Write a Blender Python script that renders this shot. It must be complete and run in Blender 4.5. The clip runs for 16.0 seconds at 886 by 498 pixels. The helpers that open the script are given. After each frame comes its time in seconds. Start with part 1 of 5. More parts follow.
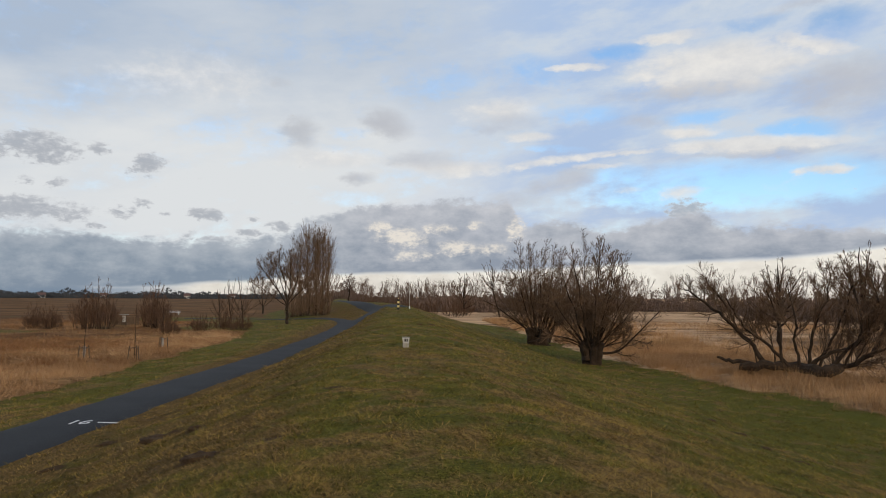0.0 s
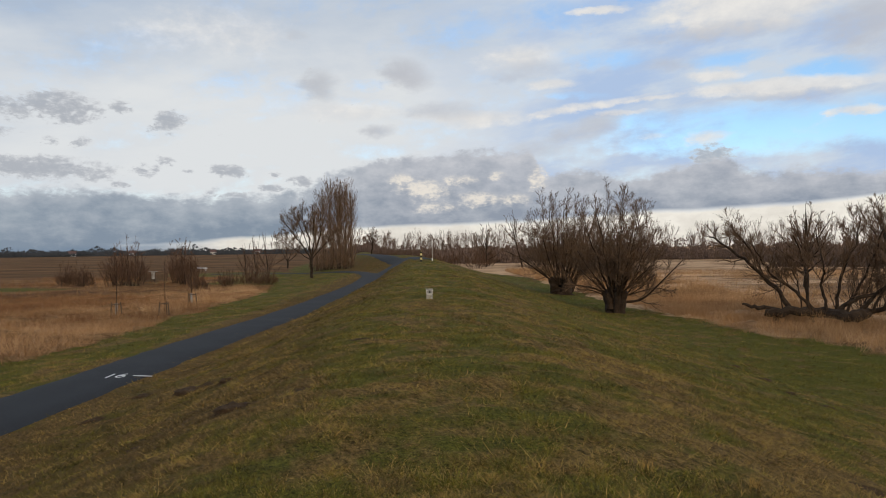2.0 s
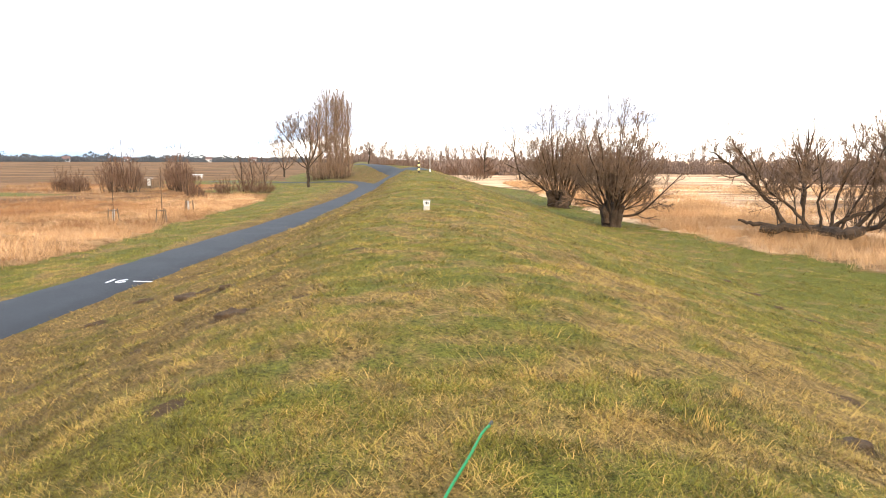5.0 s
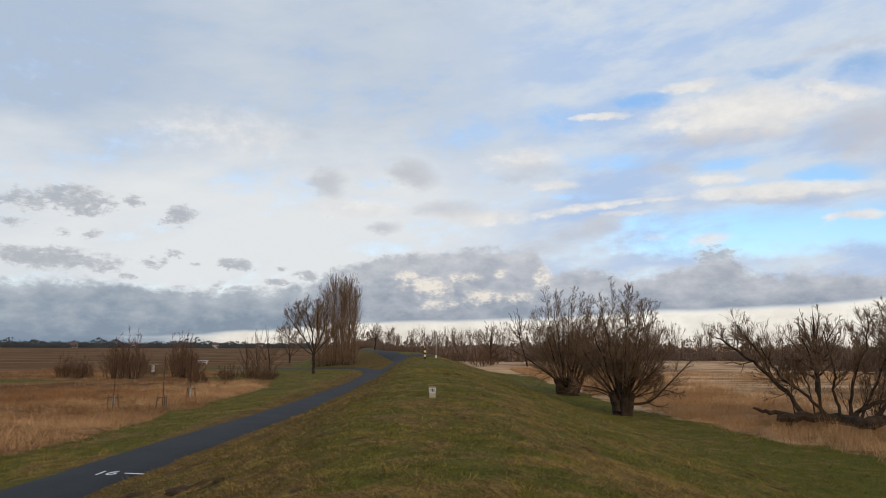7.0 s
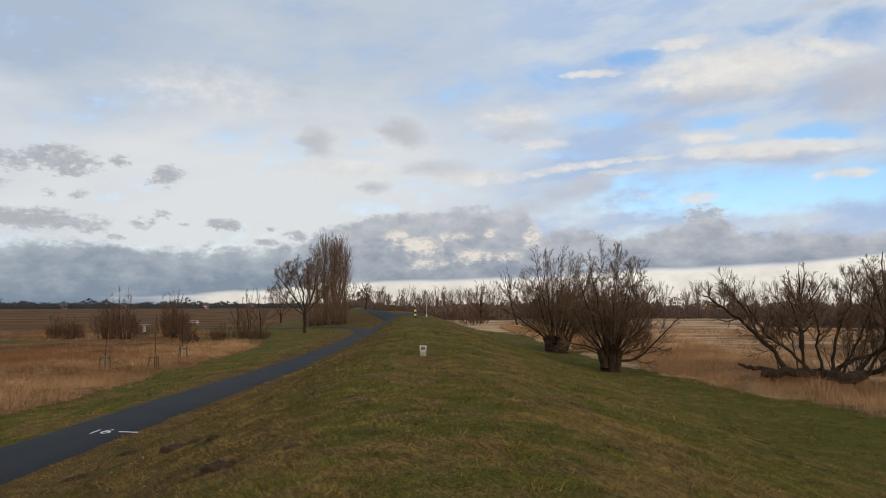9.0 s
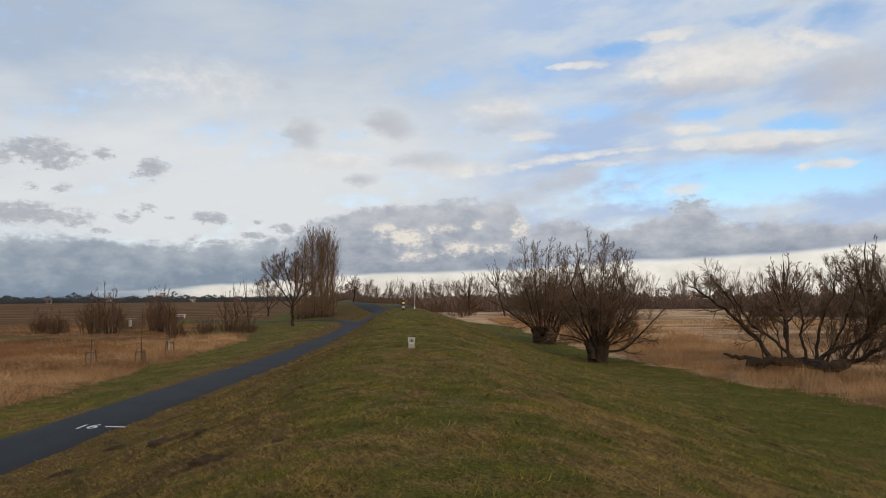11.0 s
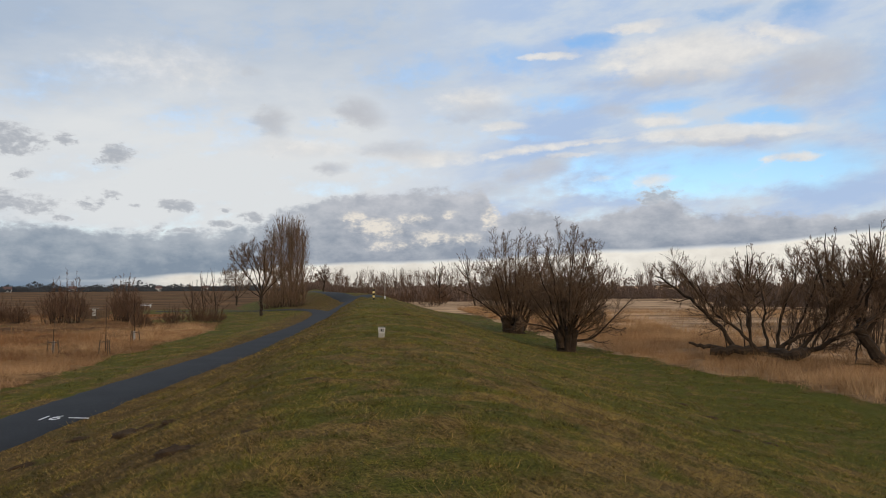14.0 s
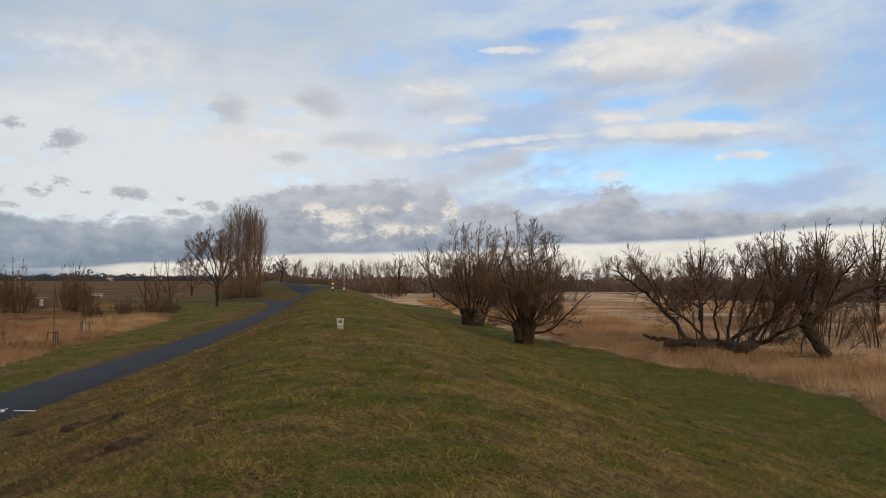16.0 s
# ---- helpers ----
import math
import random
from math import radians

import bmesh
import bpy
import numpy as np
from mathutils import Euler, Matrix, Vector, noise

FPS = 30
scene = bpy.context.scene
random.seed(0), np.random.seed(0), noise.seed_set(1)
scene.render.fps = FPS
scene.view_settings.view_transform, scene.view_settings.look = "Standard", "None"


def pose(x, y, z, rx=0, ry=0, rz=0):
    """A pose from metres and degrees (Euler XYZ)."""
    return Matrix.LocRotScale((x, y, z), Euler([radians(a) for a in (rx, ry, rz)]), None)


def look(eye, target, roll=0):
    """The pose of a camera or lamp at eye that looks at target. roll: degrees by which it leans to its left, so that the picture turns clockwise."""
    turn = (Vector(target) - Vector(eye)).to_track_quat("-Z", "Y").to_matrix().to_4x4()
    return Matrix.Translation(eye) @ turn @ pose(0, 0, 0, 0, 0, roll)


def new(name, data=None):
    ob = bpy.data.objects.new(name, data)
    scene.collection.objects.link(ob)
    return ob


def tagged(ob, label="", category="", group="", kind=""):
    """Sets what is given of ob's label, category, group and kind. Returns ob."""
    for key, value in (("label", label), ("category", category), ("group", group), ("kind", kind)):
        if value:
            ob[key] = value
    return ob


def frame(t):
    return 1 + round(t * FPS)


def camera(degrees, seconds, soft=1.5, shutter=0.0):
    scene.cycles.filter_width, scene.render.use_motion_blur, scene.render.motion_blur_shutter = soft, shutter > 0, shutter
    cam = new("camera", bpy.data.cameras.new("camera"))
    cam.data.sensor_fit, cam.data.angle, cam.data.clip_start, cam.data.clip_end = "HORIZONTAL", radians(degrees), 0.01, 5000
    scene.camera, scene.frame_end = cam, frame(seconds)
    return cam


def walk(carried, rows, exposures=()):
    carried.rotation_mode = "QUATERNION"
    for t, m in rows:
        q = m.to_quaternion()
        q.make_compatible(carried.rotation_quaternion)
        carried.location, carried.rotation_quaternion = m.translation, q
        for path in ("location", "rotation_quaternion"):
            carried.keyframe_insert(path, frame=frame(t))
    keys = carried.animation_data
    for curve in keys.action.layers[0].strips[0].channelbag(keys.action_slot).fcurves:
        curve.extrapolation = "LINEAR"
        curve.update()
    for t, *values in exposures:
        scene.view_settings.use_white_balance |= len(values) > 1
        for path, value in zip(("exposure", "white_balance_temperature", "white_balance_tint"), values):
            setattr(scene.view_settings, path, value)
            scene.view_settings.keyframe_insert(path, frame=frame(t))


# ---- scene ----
EYE = 1.62
cam = camera(66.61, 16.0, 0.95)
# seconds, yaw, pitch, roll: the camera stands on the crest and only turns
TURNS = [
    (0.0, -3.73, 4.06, -0.39),
    (0.5, -2.85, 3.87, 0.26),
    (1.0, -2.13, 3.04, 1.43),
    (1.5, -2.30, 3.00, 1.32),
    (2.0, -1.82, -0.03, 0.66),
    (2.5, -1.24, -9.49, 0.46),
    (3.0, -2.03, -11.30, 0.21),
    (3.5, -2.44, -11.16, -0.14),
    (4.0, -2.45, -10.80, -0.15),
    (4.5, -2.16, -10.66, -0.09),
    (5.0, -2.00, -7.55, -0.25),
    (5.2, -1.29, -2.90, -0.49),
    (5.5, -1.30, 2.60, -0.45),
    (5.8, -1.35, 5.90, -0.40),
    (6.3, -1.40, 8.10, -0.35),
    (6.8, -1.45, 8.30, -0.30),
    (7.3, -1.57, 7.65, -0.24),
    (7.5, -1.66, 7.28, -0.13),
    (8.0, -1.90, 6.83, 0.08),
    (8.5, -2.17, 5.59, -0.25),
    (9.0, -2.30, 4.74, -0.00),
    (9.8, -2.75, 4.20, 0.15),
    (10.6, -3.30, 4.05, 0.30),
    (11.5, -3.25, 4.10, 0.44),
    (12.0, -2.43, 4.08, 0.51),
    (12.5, -0.56, 4.13, 1.19),
    (13.0, -1.64, 3.47, 0.88),
    (13.5, -4.01, 3.30, 0.34),
    (14.0, -5.82, 3.17, 0.27),
    (14.5, -6.00, 3.09, -0.08),
    (15.0, -7.37, 2.87, -0.20),
    (15.5, -8.17, 2.64, 0.02),
    (16.0, -9.24, 2.49, -0.20),
]
EXPOSURE = [(0.0, 0.0), (1.9, 0.0), (2.2, 0.15), (2.5, 0.6), (2.7, 0.85), (3.0, 1.18), (3.5, 1.5), (4.0, 1.92), (4.5, 2.15), (5.2, 2.25), (5.8, 1.4), (6.4, 0.5), (7.0, 0.08), (7.5, 0.0), (16.0, 0.0)]
walk(cam, [(t, pose(0, 0, EYE, 90 + p, r, y)) for t, y, p, r in TURNS], EXPOSURE)


# ---- sky and sun ----
class Val:
    """A node socket with arithmetic, for readable shader formulas."""

    def __init__(self, tree, sock):
        self.tree, self.sock = tree, sock

    def op(self, kind, *others, clamp=False):
        n = self.tree.nodes.new("ShaderNodeMath")
        n.operation, n.use_clamp = kind, clamp
        for i, o in enumerate((self, *others)):
            if isinstance(o, Val):
                self.tree.links.new(o.sock, n.inputs[i])
            else:
                n.inputs[i].default_value = o
        return Val(self.tree, n.outputs[0])

    def __add__(self, o): return self.op("ADD", o)
    def __sub__(self, o): return self.op("SUBTRACT", o)
    def __mul__(self, o): return self.op("MULTIPLY", o)
    def __truediv__(self, o): return self.op("DIVIDE", o)
    def max(self, o): return self.op("MAXIMUM", o)
    def min(self, o): return self.op("MINIMUM", o)
    def unit(self): return self.op("ADD", 0.0, clamp=True)

    def step(self, a, b):
        """0 below a, 1 above b, smooth between."""
        n = self.tree.nodes.new("ShaderNodeMapRange")
        n.interpolation_type = "SMOOTHSTEP"
        self.tree.links.new(self.sock, n.inputs["Value"])
        n.inputs["From Min"].default_value, n.inputs["From Max"].default_value = (a, b) if a < b else (b, a)
        n.inputs["To Min"].default_value, n.inputs["To Max"].default_value = (0, 1) if a < b else (1, 0)
        return Val(self.tree, n.outputs["Result"])


def combine(tree, x, y, z):
    n = tree.nodes.new("ShaderNodeCombineXYZ")
    for i, o in enumerate((x, y, z)):
        if isinstance(o, Val):
            tree.links.new(o.sock, n.inputs[i])
        else:
            n.inputs[i].default_value = o
    return n.outputs[0]


def noise_val(tree, vec, scale, detail=4.0, rough=0.55, distort=0.0):
    n = tree.nodes.new("ShaderNodeTexNoise")
    n.inputs["Scale"].default_value, n.inputs["Detail"].default_value = scale, detail
    n.inputs["Roughness"].default_value, n.inputs["Distortion"].default_value = rough, distort
    if vec is not None:
        tree.links.new(vec, n.inputs["Vector"])
    return Val(tree, n.outputs["Fac"])


def mix_col(tree, fac, a, b):
    n = tree.nodes.new("ShaderNodeMix")
    n.data_type = "RGBA"
    for key, o in ((0, fac), (6, a), (7, b)):
        if isinstance(o, Val):
            tree.links.new(o.sock, n.inputs[key])
        elif hasattr(o, "is_linked"):
            tree.links.new(o, n.inputs[key])
        else:
            n.inputs[key].default_value = (*o, 1) if key else o
    return n.outputs[2]


def build_sky():
    world = bpy.data.worlds.new("sky")
    scene.world = world
    world.use_nodes = True
    tr = world.node_tree
    tr.nodes.clear()
    co = tr.nodes.new("ShaderNodeTexCoord").outputs["Generated"]
    sep = tr.nodes.new("ShaderNodeSeparateXYZ")
    tr.links.new(co, sep.inputs[0])
    dx, dy, dz = (Val(tr, sep.outputs[i]) for i in range(3))
    az = dx.op("ARCTAN2", dy) * 57.2958          # degrees to the right of the dike's line
    el = dz.op("ARCSINE") * 57.2958              # degrees over the horizon
    def cloud_noise(fa, fe, seed, detail=6.0, rough=0.58, distort=0.0):
        return noise_val(tr, combine(tr, az * fa + seed, el * fe, seed), 1.0, detail, rough, distort)

    # ripples that fray every cloud edge, stretched along the horizon
    fray = cloud_noise(0.16, 0.42, 0.0) - 0.5
    fray2 = cloud_noise(0.13, 0.31, 3.0) - 0.5
    fine = cloud_noise(0.50, 0.80, 9.0, 7.0, 0.60) - 0.5
    lump = (cloud_noise(0.95, 1.75, 4.0, 5.0, 0.55, 0.3) * 2.0 - 1.0).op("ABSOLUTE") * -2.4 + 0.55
    curd = cloud_noise(1.5, 2.4, 6.0, 5.0, 0.62) - 0.5
    streak = noise_val(tr, combine(tr, az * 0.085 + 2.0, el * 0.25 - az * 0.03, 5.0), 1.0, 7.0, 0.58)
    a1, e1 = az + fray * 3.6 + fine * 2.2, el + fray2 * 1.5 + fine * 0.8 + curd * 0.25

    def heaped(rows):
        """Cloud thickness of patches: azimuth, height, half width, half height in degrees, weight, tilt."""
        out = None
        for a, e, wa, we, w, *tilt in rows:
            da = a1 - a
            de = e1 - e - da * tilt[0] if tilt else e1 - e
            q = (da / wa).op("POWER", 2.0) + (de / we).op("POWER", 2.0)
            d = (q * -1.0 + 1.0).max(-1.0) * w
            out = d if out is None else out.max(d)
        return out

    nishita = tr.nodes.new("ShaderNodeTexSky")
    nishita.sky_type, nishita.sun_disc = "NISHITA", False
    nishita.sun_elevation, nishita.sun_rotation = SUN_EL, SUN_AZ
    nishita.air_density, nishita.dust_density = 1.0, 0.6
    sky = tr.nodes.new("ShaderNodeVectorMath")
    sky.operation = "MULTIPLY"
    tr.links.new(nishita.outputs[0], sky.inputs[0])
    sky.inputs[1].default_value = (0.130, 0.158, 0.182)
    blue = sky.outputs[0]

    # high thin veil: whitest low on the path's side, bluer and greyer overhead
    high = (el + fray2 * 7.0).step(11.0, 20.0)
    corner = az.step(-14.0, -34.0) * el.step(12.0, 24.0)
    milky = mix_col(tr, (high * 0.72 + corner * 0.35 + az.step(-14.0, -34.0) * 0.20 + (streak - 0.5) * 0.9).unit(), (0.722, 0.745, 0.760), (0.420, 0.505, 0.630))
    clear = mix_col(tr, (streak - 0.485 + fray * 0.25).step(-0.12, 0.13), (0.42, 0.545, 0.76), (0.60, 0.665, 0.745))
    veil = mix_col(tr, (az + fray * 12.0).step(-4.0, 15.0), milky, clear)
    gap = heaped([(26.3, 8.8, 12.1, 2.3, 1.0), (32.2, 12.5, 3.6, 1.1, 1.0), (18.0, 19.7, 3.4, .9, .95), (11.9, 18.6, 5.8, 1.5, .5), (16.4, 15.0, 4.2, 1.0, .55), (34.8, 19.9, 2.4, 1.1, .6),
                  (28.9, 20.8, 3.1, .6, .4), (13.5, 12.3, 3.6, .5, .6), (3.2, 18.5, 5.3, 1.6, .22), (-8.0, 20.2, 10.2, 1.5, .15), (19.3, 9.9, 4.0, 1.1, .7), (-3.7, 13.7, 2.4, .6, .2),
                  (-15.0, 14.0, 5.3, .7, .08), (24.6, 14.4, 3.6, .6, .55), (34.0, 8.7, 6.5, 2.2, .9), (46.0, 13.0, 10.0, 7.0, .7)])
    col = mix_col(tr, ((gap * 1.15 + (streak - 0.5) * 2.2 + fine * 1.3 - 0.12).step(-0.25, 1.05) * 0.95).unit(), veil, blue)
    # sunlit clouds, thin at their rims and grey where they are thick underneath
    cream = mix_col(tr, (fine * 1.6 + fray * 1.4 + 0.62).unit(), (0.60, 0.615, 0.645), (0.83, 0.805, 0.765))
    white = heaped([(26.4, 18.0, 8.2, 2.0, 1.0), (15.0, 18.8, 2.8, .4, .9), (22.4, 20.5, 2.7, .55, .75), (32.6, 18.8, 3.4, .65, .8, -.25), (28.8, 11.9, 7.6, .7, .95, -.02), (24.1, 13.2, 2.7, .5, .7),
                    (33.6, 9.7, 2.0, .45, .8), (23.3, 8.6, 1.7, .6, .7)])
    white = white.max(heaped([(14.0, 11.4, 5.8, .45, .8, .12), (18.1, 11.7, 4.0, .25, .7, .05), (8.2, 15.7, 3.6, 1.1, .5), (11.3, 13.4, 2.7, .45, .6), (-16.4, 17.2, 6.2, 1.8, .28), (4.5, 10.8, 5.3, .7, .6),
                              (19.1, 9.0, 1.3, .3, .4), (-6.2, 11.4, 5.3, .9, .5), (17.1, 10.8, 2.7, .25, .5)]))
    col = mix_col(tr, (white + lump * 0.08 + fine * 1.15 + (streak - 0.5) * 1.0).step(-0.22, 0.85) * 0.93, col, cream)
    shade = heaped([(24.5, 16.3, 7.0, .9, .7), (20.4, 14.3, 2.7, .6, .5), (29.0, 11.2, 6.0, .35, .6), (14.0, 9.7, 3.6, .9, .8, .25), (8.9, 14.5, 3.1, 1.0, .6), (2.1, 11.5, 3.6, 1.0, .6),
                    (10.1, 8.2, 2.7, .7, .5), (-8.5, 13.5, 1.9, 1.7, .8), (-1.3, 14.3, 2.5, 1.5, .95), (-3.8, 9.8, 1.8, .55, .8), (-10.6, 17.3, 1.0, .45, .4), (35.0, 15.6, 5.0, 2.4, .9), (33.0, 21.5, 4.0, .5, .5)])
    col = mix_col(tr, (shade + lump * 0.10 + fine * 1.1 + fray * 0.8).step(-0.2, 1.2) * 0.80, col, mix_col(tr, az.step(-12.0, 10.0), (0.45, 0.465, 0.505), (0.50, 0.51, 0.555)))
    # small grey heaps with crisp tops
    puff = heaped([(-27.5, 10.8, 3.0, 1.2, 1.0), (-31.0, 10.2, 1.8, 1.0, .75), (-23.8, 11.1, 1.1, .5, .55), (-20.5, 10.0, 1.5, 1.2, .95), (-28.0, 8.1, .9, .5, .6), (-25.8, 8.4, .7, .45, .6),
                   (-28.9, 6.2, 5.2, 1.05, 1.0), (-23.7, 5.4, .7, .3, .7), (-21.9, 6.4, 1.2, .5, .8), (-20.7, 7.1, .9, .4, .65)])
    puff = puff.max(heaped([(-19.0, 6.3, .7, .3, .7), (-15.7, 6.4, 1.6, .75, .95), (-16.8, 4.7, .6, .3, .6), (-12.3, 6.3, .6, .25, .6), (-10.0, 5.7, 1.3, .55, .95), (-12.5, 5.0, 1.0, .4, .75),
                            (-31.8, 8.6, 1.8, .4, .55), (-14.6, 4.4, 1.3, .3, .65), (23.8, 7.3, 1.8, .9, .8)]))
    thick = puff * 0.85 + lump * 0.42 + fine * 2.0 + curd * 1.5 - 0.06
    body = mix_col(tr, thick.step(0.1, 1.0), (0.575, 0.59, 0.615), (0.385, 0.41, 0.455))
    col = mix_col(tr, thick.step(0.02, 0.62) * 0.86, col, body)

    # the long low bank: dark and blue on the path's side, paler lavender on the river's
    def line(*knots):
        """A height that follows the azimuth from knot to knot: azimuth, height."""
        h = None
        for (a0, h0), (b0, h1) in zip(knots, knots[1:]):
            part_h = az.step(a0, b0) * (h1 - h0)
            h = part_h + h0 if h is None else h + part_h
        return h

    side = az.step(-13.0, 0.0)
    top = line((-32, 4.7), (-25, 5.0), (-21, 4.4), (-13, 4.5), (-10, 5.0), (-7.6, 6.5), (-2, 7.8), (5, 8.5), (9.2, 8.1), (10.6, 5.9), (13, 6.5), (17.8, 5.8), (21.3, 6.5), (23.8, 7.2), (26.5, 5.9), (28.1, 5.4), (29.8, 5.9), (36, 5.2))
    low = line((-30, 0.3), (-21, 0.5), (-13, 1.05), (-6, 1.75), (0, 1.95), (8, 2.2), (20, 2.75), (29, 3.05), (40, 3.8))
    e2 = el + fray2 * 1.3 + fine * 1.8 + curd * 0.7 - lump * 0.22
    bank = (top - e2).step(-0.15, 0.65) * (el + fray2 * 0.5 + fine * 0.3 - low).step(-0.2, 0.3).max((az + fray * 6.0).step(-17.0, -26.0))
    rise = (el - low) / (top - low)
    dark = mix_col(tr, (rise * 0.75 + fray * 1.1 + fine * 1.5 - 0.05).unit(), (0.205, 0.262, 0.335), (0.46, 0.495, 0.54))
    pale = mix_col(tr, (rise * 0.70 + fray * 1.4 + fine * 1.5 + 0.12).unit(), (0.265, 0.305, 0.372), (0.565, 0.575, 0.610))
    col = mix_col(tr, bank * 0.96, col, mix_col(tr, side, dark, pale))
    # bright strip under the bank, and the far bluish murk where it closes
    under = (el + fray2 * 0.5 + fine * 0.3 - low).step(0.3, -0.2)
    strip = mix_col(tr, (fray * 2.0 + fine * 1.6 + 0.5 + (el - 1.0) * 0.2).unit(), (0.62, 0.575, 0.51), (0.86, 0.82, 0.74))
    murk = mix_col(tr, (el * 0.4 + fray).unit(), (0.150, 0.218, 0.31), (0.26, 0.315, 0.385))
    strip = mix_col(tr, (az + fray * 8.0).step(-24.0, -14.0), murk, strip)
    col = mix_col(tr, under * ((az + fray * 6.0).step(-23.0, -14.0) * 0.45 + 0.55), col, strip)
    # sunlit heaps in front of the bank
    place = heaped([(0.0, 4.9, 2.5, 1.2, 1.0), (4.8, 4.2, 1.9, .7, .95), (6.5, 6.2, 1.1, .45, .75), (10.0, 5.7, .9, 1.2, .8), (-1.6, 5.7, 1.4, .7, .85), (1.4, 3.5, 2.0, .5, .7), (7.6, 4.0, 1.8, .5, .6), (3.4, 5.8, 1.4, .6, .8)])
    lit = place * 0.95 + lump * 0.40 + fine * 2.0 + curd * 1.8 + 0.10
    col = mix_col(tr, lit.step(0.0, 1.15) * 0.85, col, mix_col(tr, lit.step(0.3, 1.3), (0.60, 0.59, 0.585), (0.85, 0.785, 0.69)))
    # the earth's haze below the horizon
    col = mix_col(tr, el.step(-0.3, -1.2), col, (0.10, 0.09, 0.06))
    bg = tr.nodes.new("ShaderNodeBackground")
    tr.links.new(col, bg.inputs["Color"])
    bg.inputs["Strength"].default_value = 1.0
    out = tr.nodes.new("ShaderNodeOutputWorld")
    tr.links.new(bg.outputs[0], out.inputs[0])


SUN_EL, SUN_AZ = radians(22), radians(165)
build_sky()
sun = new("sun", bpy.data.lights.new("sun", "SUN"))
sun.data.energy, sun.data.angle, sun.data.color = 1.38, radians(18), (1.0, 0.74, 0.45)
sun.matrix_world = look((math.sin(SUN_AZ) * 50, math.cos(SUN_AZ) * 50, math.tan(SUN_EL) * 50), (0, 0, 0))


# ---- materials ----
def new_mat(name):
    m = bpy.data.materials.new(name)
    m.use_nodes = True
    tr = m.node_tree
    b = tr.nodes["Principled BSDF"]
    b.inputs["Specular IOR Level"].default_value = 0.25
    pos = tr.nodes.new("ShaderNodeNewGeometry").outputs["Position"]
    return m, tr, b, pos


def attr(tr, name):
    n = tr.nodes.new("ShaderNodeAttribute")
    n.attribute_name = name
    return Val(tr, n.outputs["Fac"])


def bump(tr, b, height, strength, dist):
    n = tr.nodes.new("ShaderNodeBump")
    n.inputs["Strength"].default_value, n.inputs["Distance"].default_value = strength, dist
    tr.links.new(height.sock, n.inputs["Height"])
    tr.links.new(n.outputs[0], b.inputs["Normal"])


def two_tone(name, a, b_col, scale, rough=0.85, relief=0.3, dist=0.01, fine=6.0, metal=0.0):
    """A surface of two colours in large stains and fine grain, with relief."""
    m, tr, b, pos = new_mat(name)
    n1, n2 = noise_val(tr, pos, scale), noise_val(tr, pos, scale * fine)
    col = mix_col(tr, ((n1 - 0.5) * 1.6 + (n2 - 0.5) * 1.4 + 0.5).unit(), a, b_col)
    tr.links.new(col, b.inputs["Base Color"])
    b.inputs["Roughness"].default_value, b.inputs["Metallic"].default_value = rough, metal
    bump(tr, b, n2 + n1 * 0.5, relief, dist)
    return m


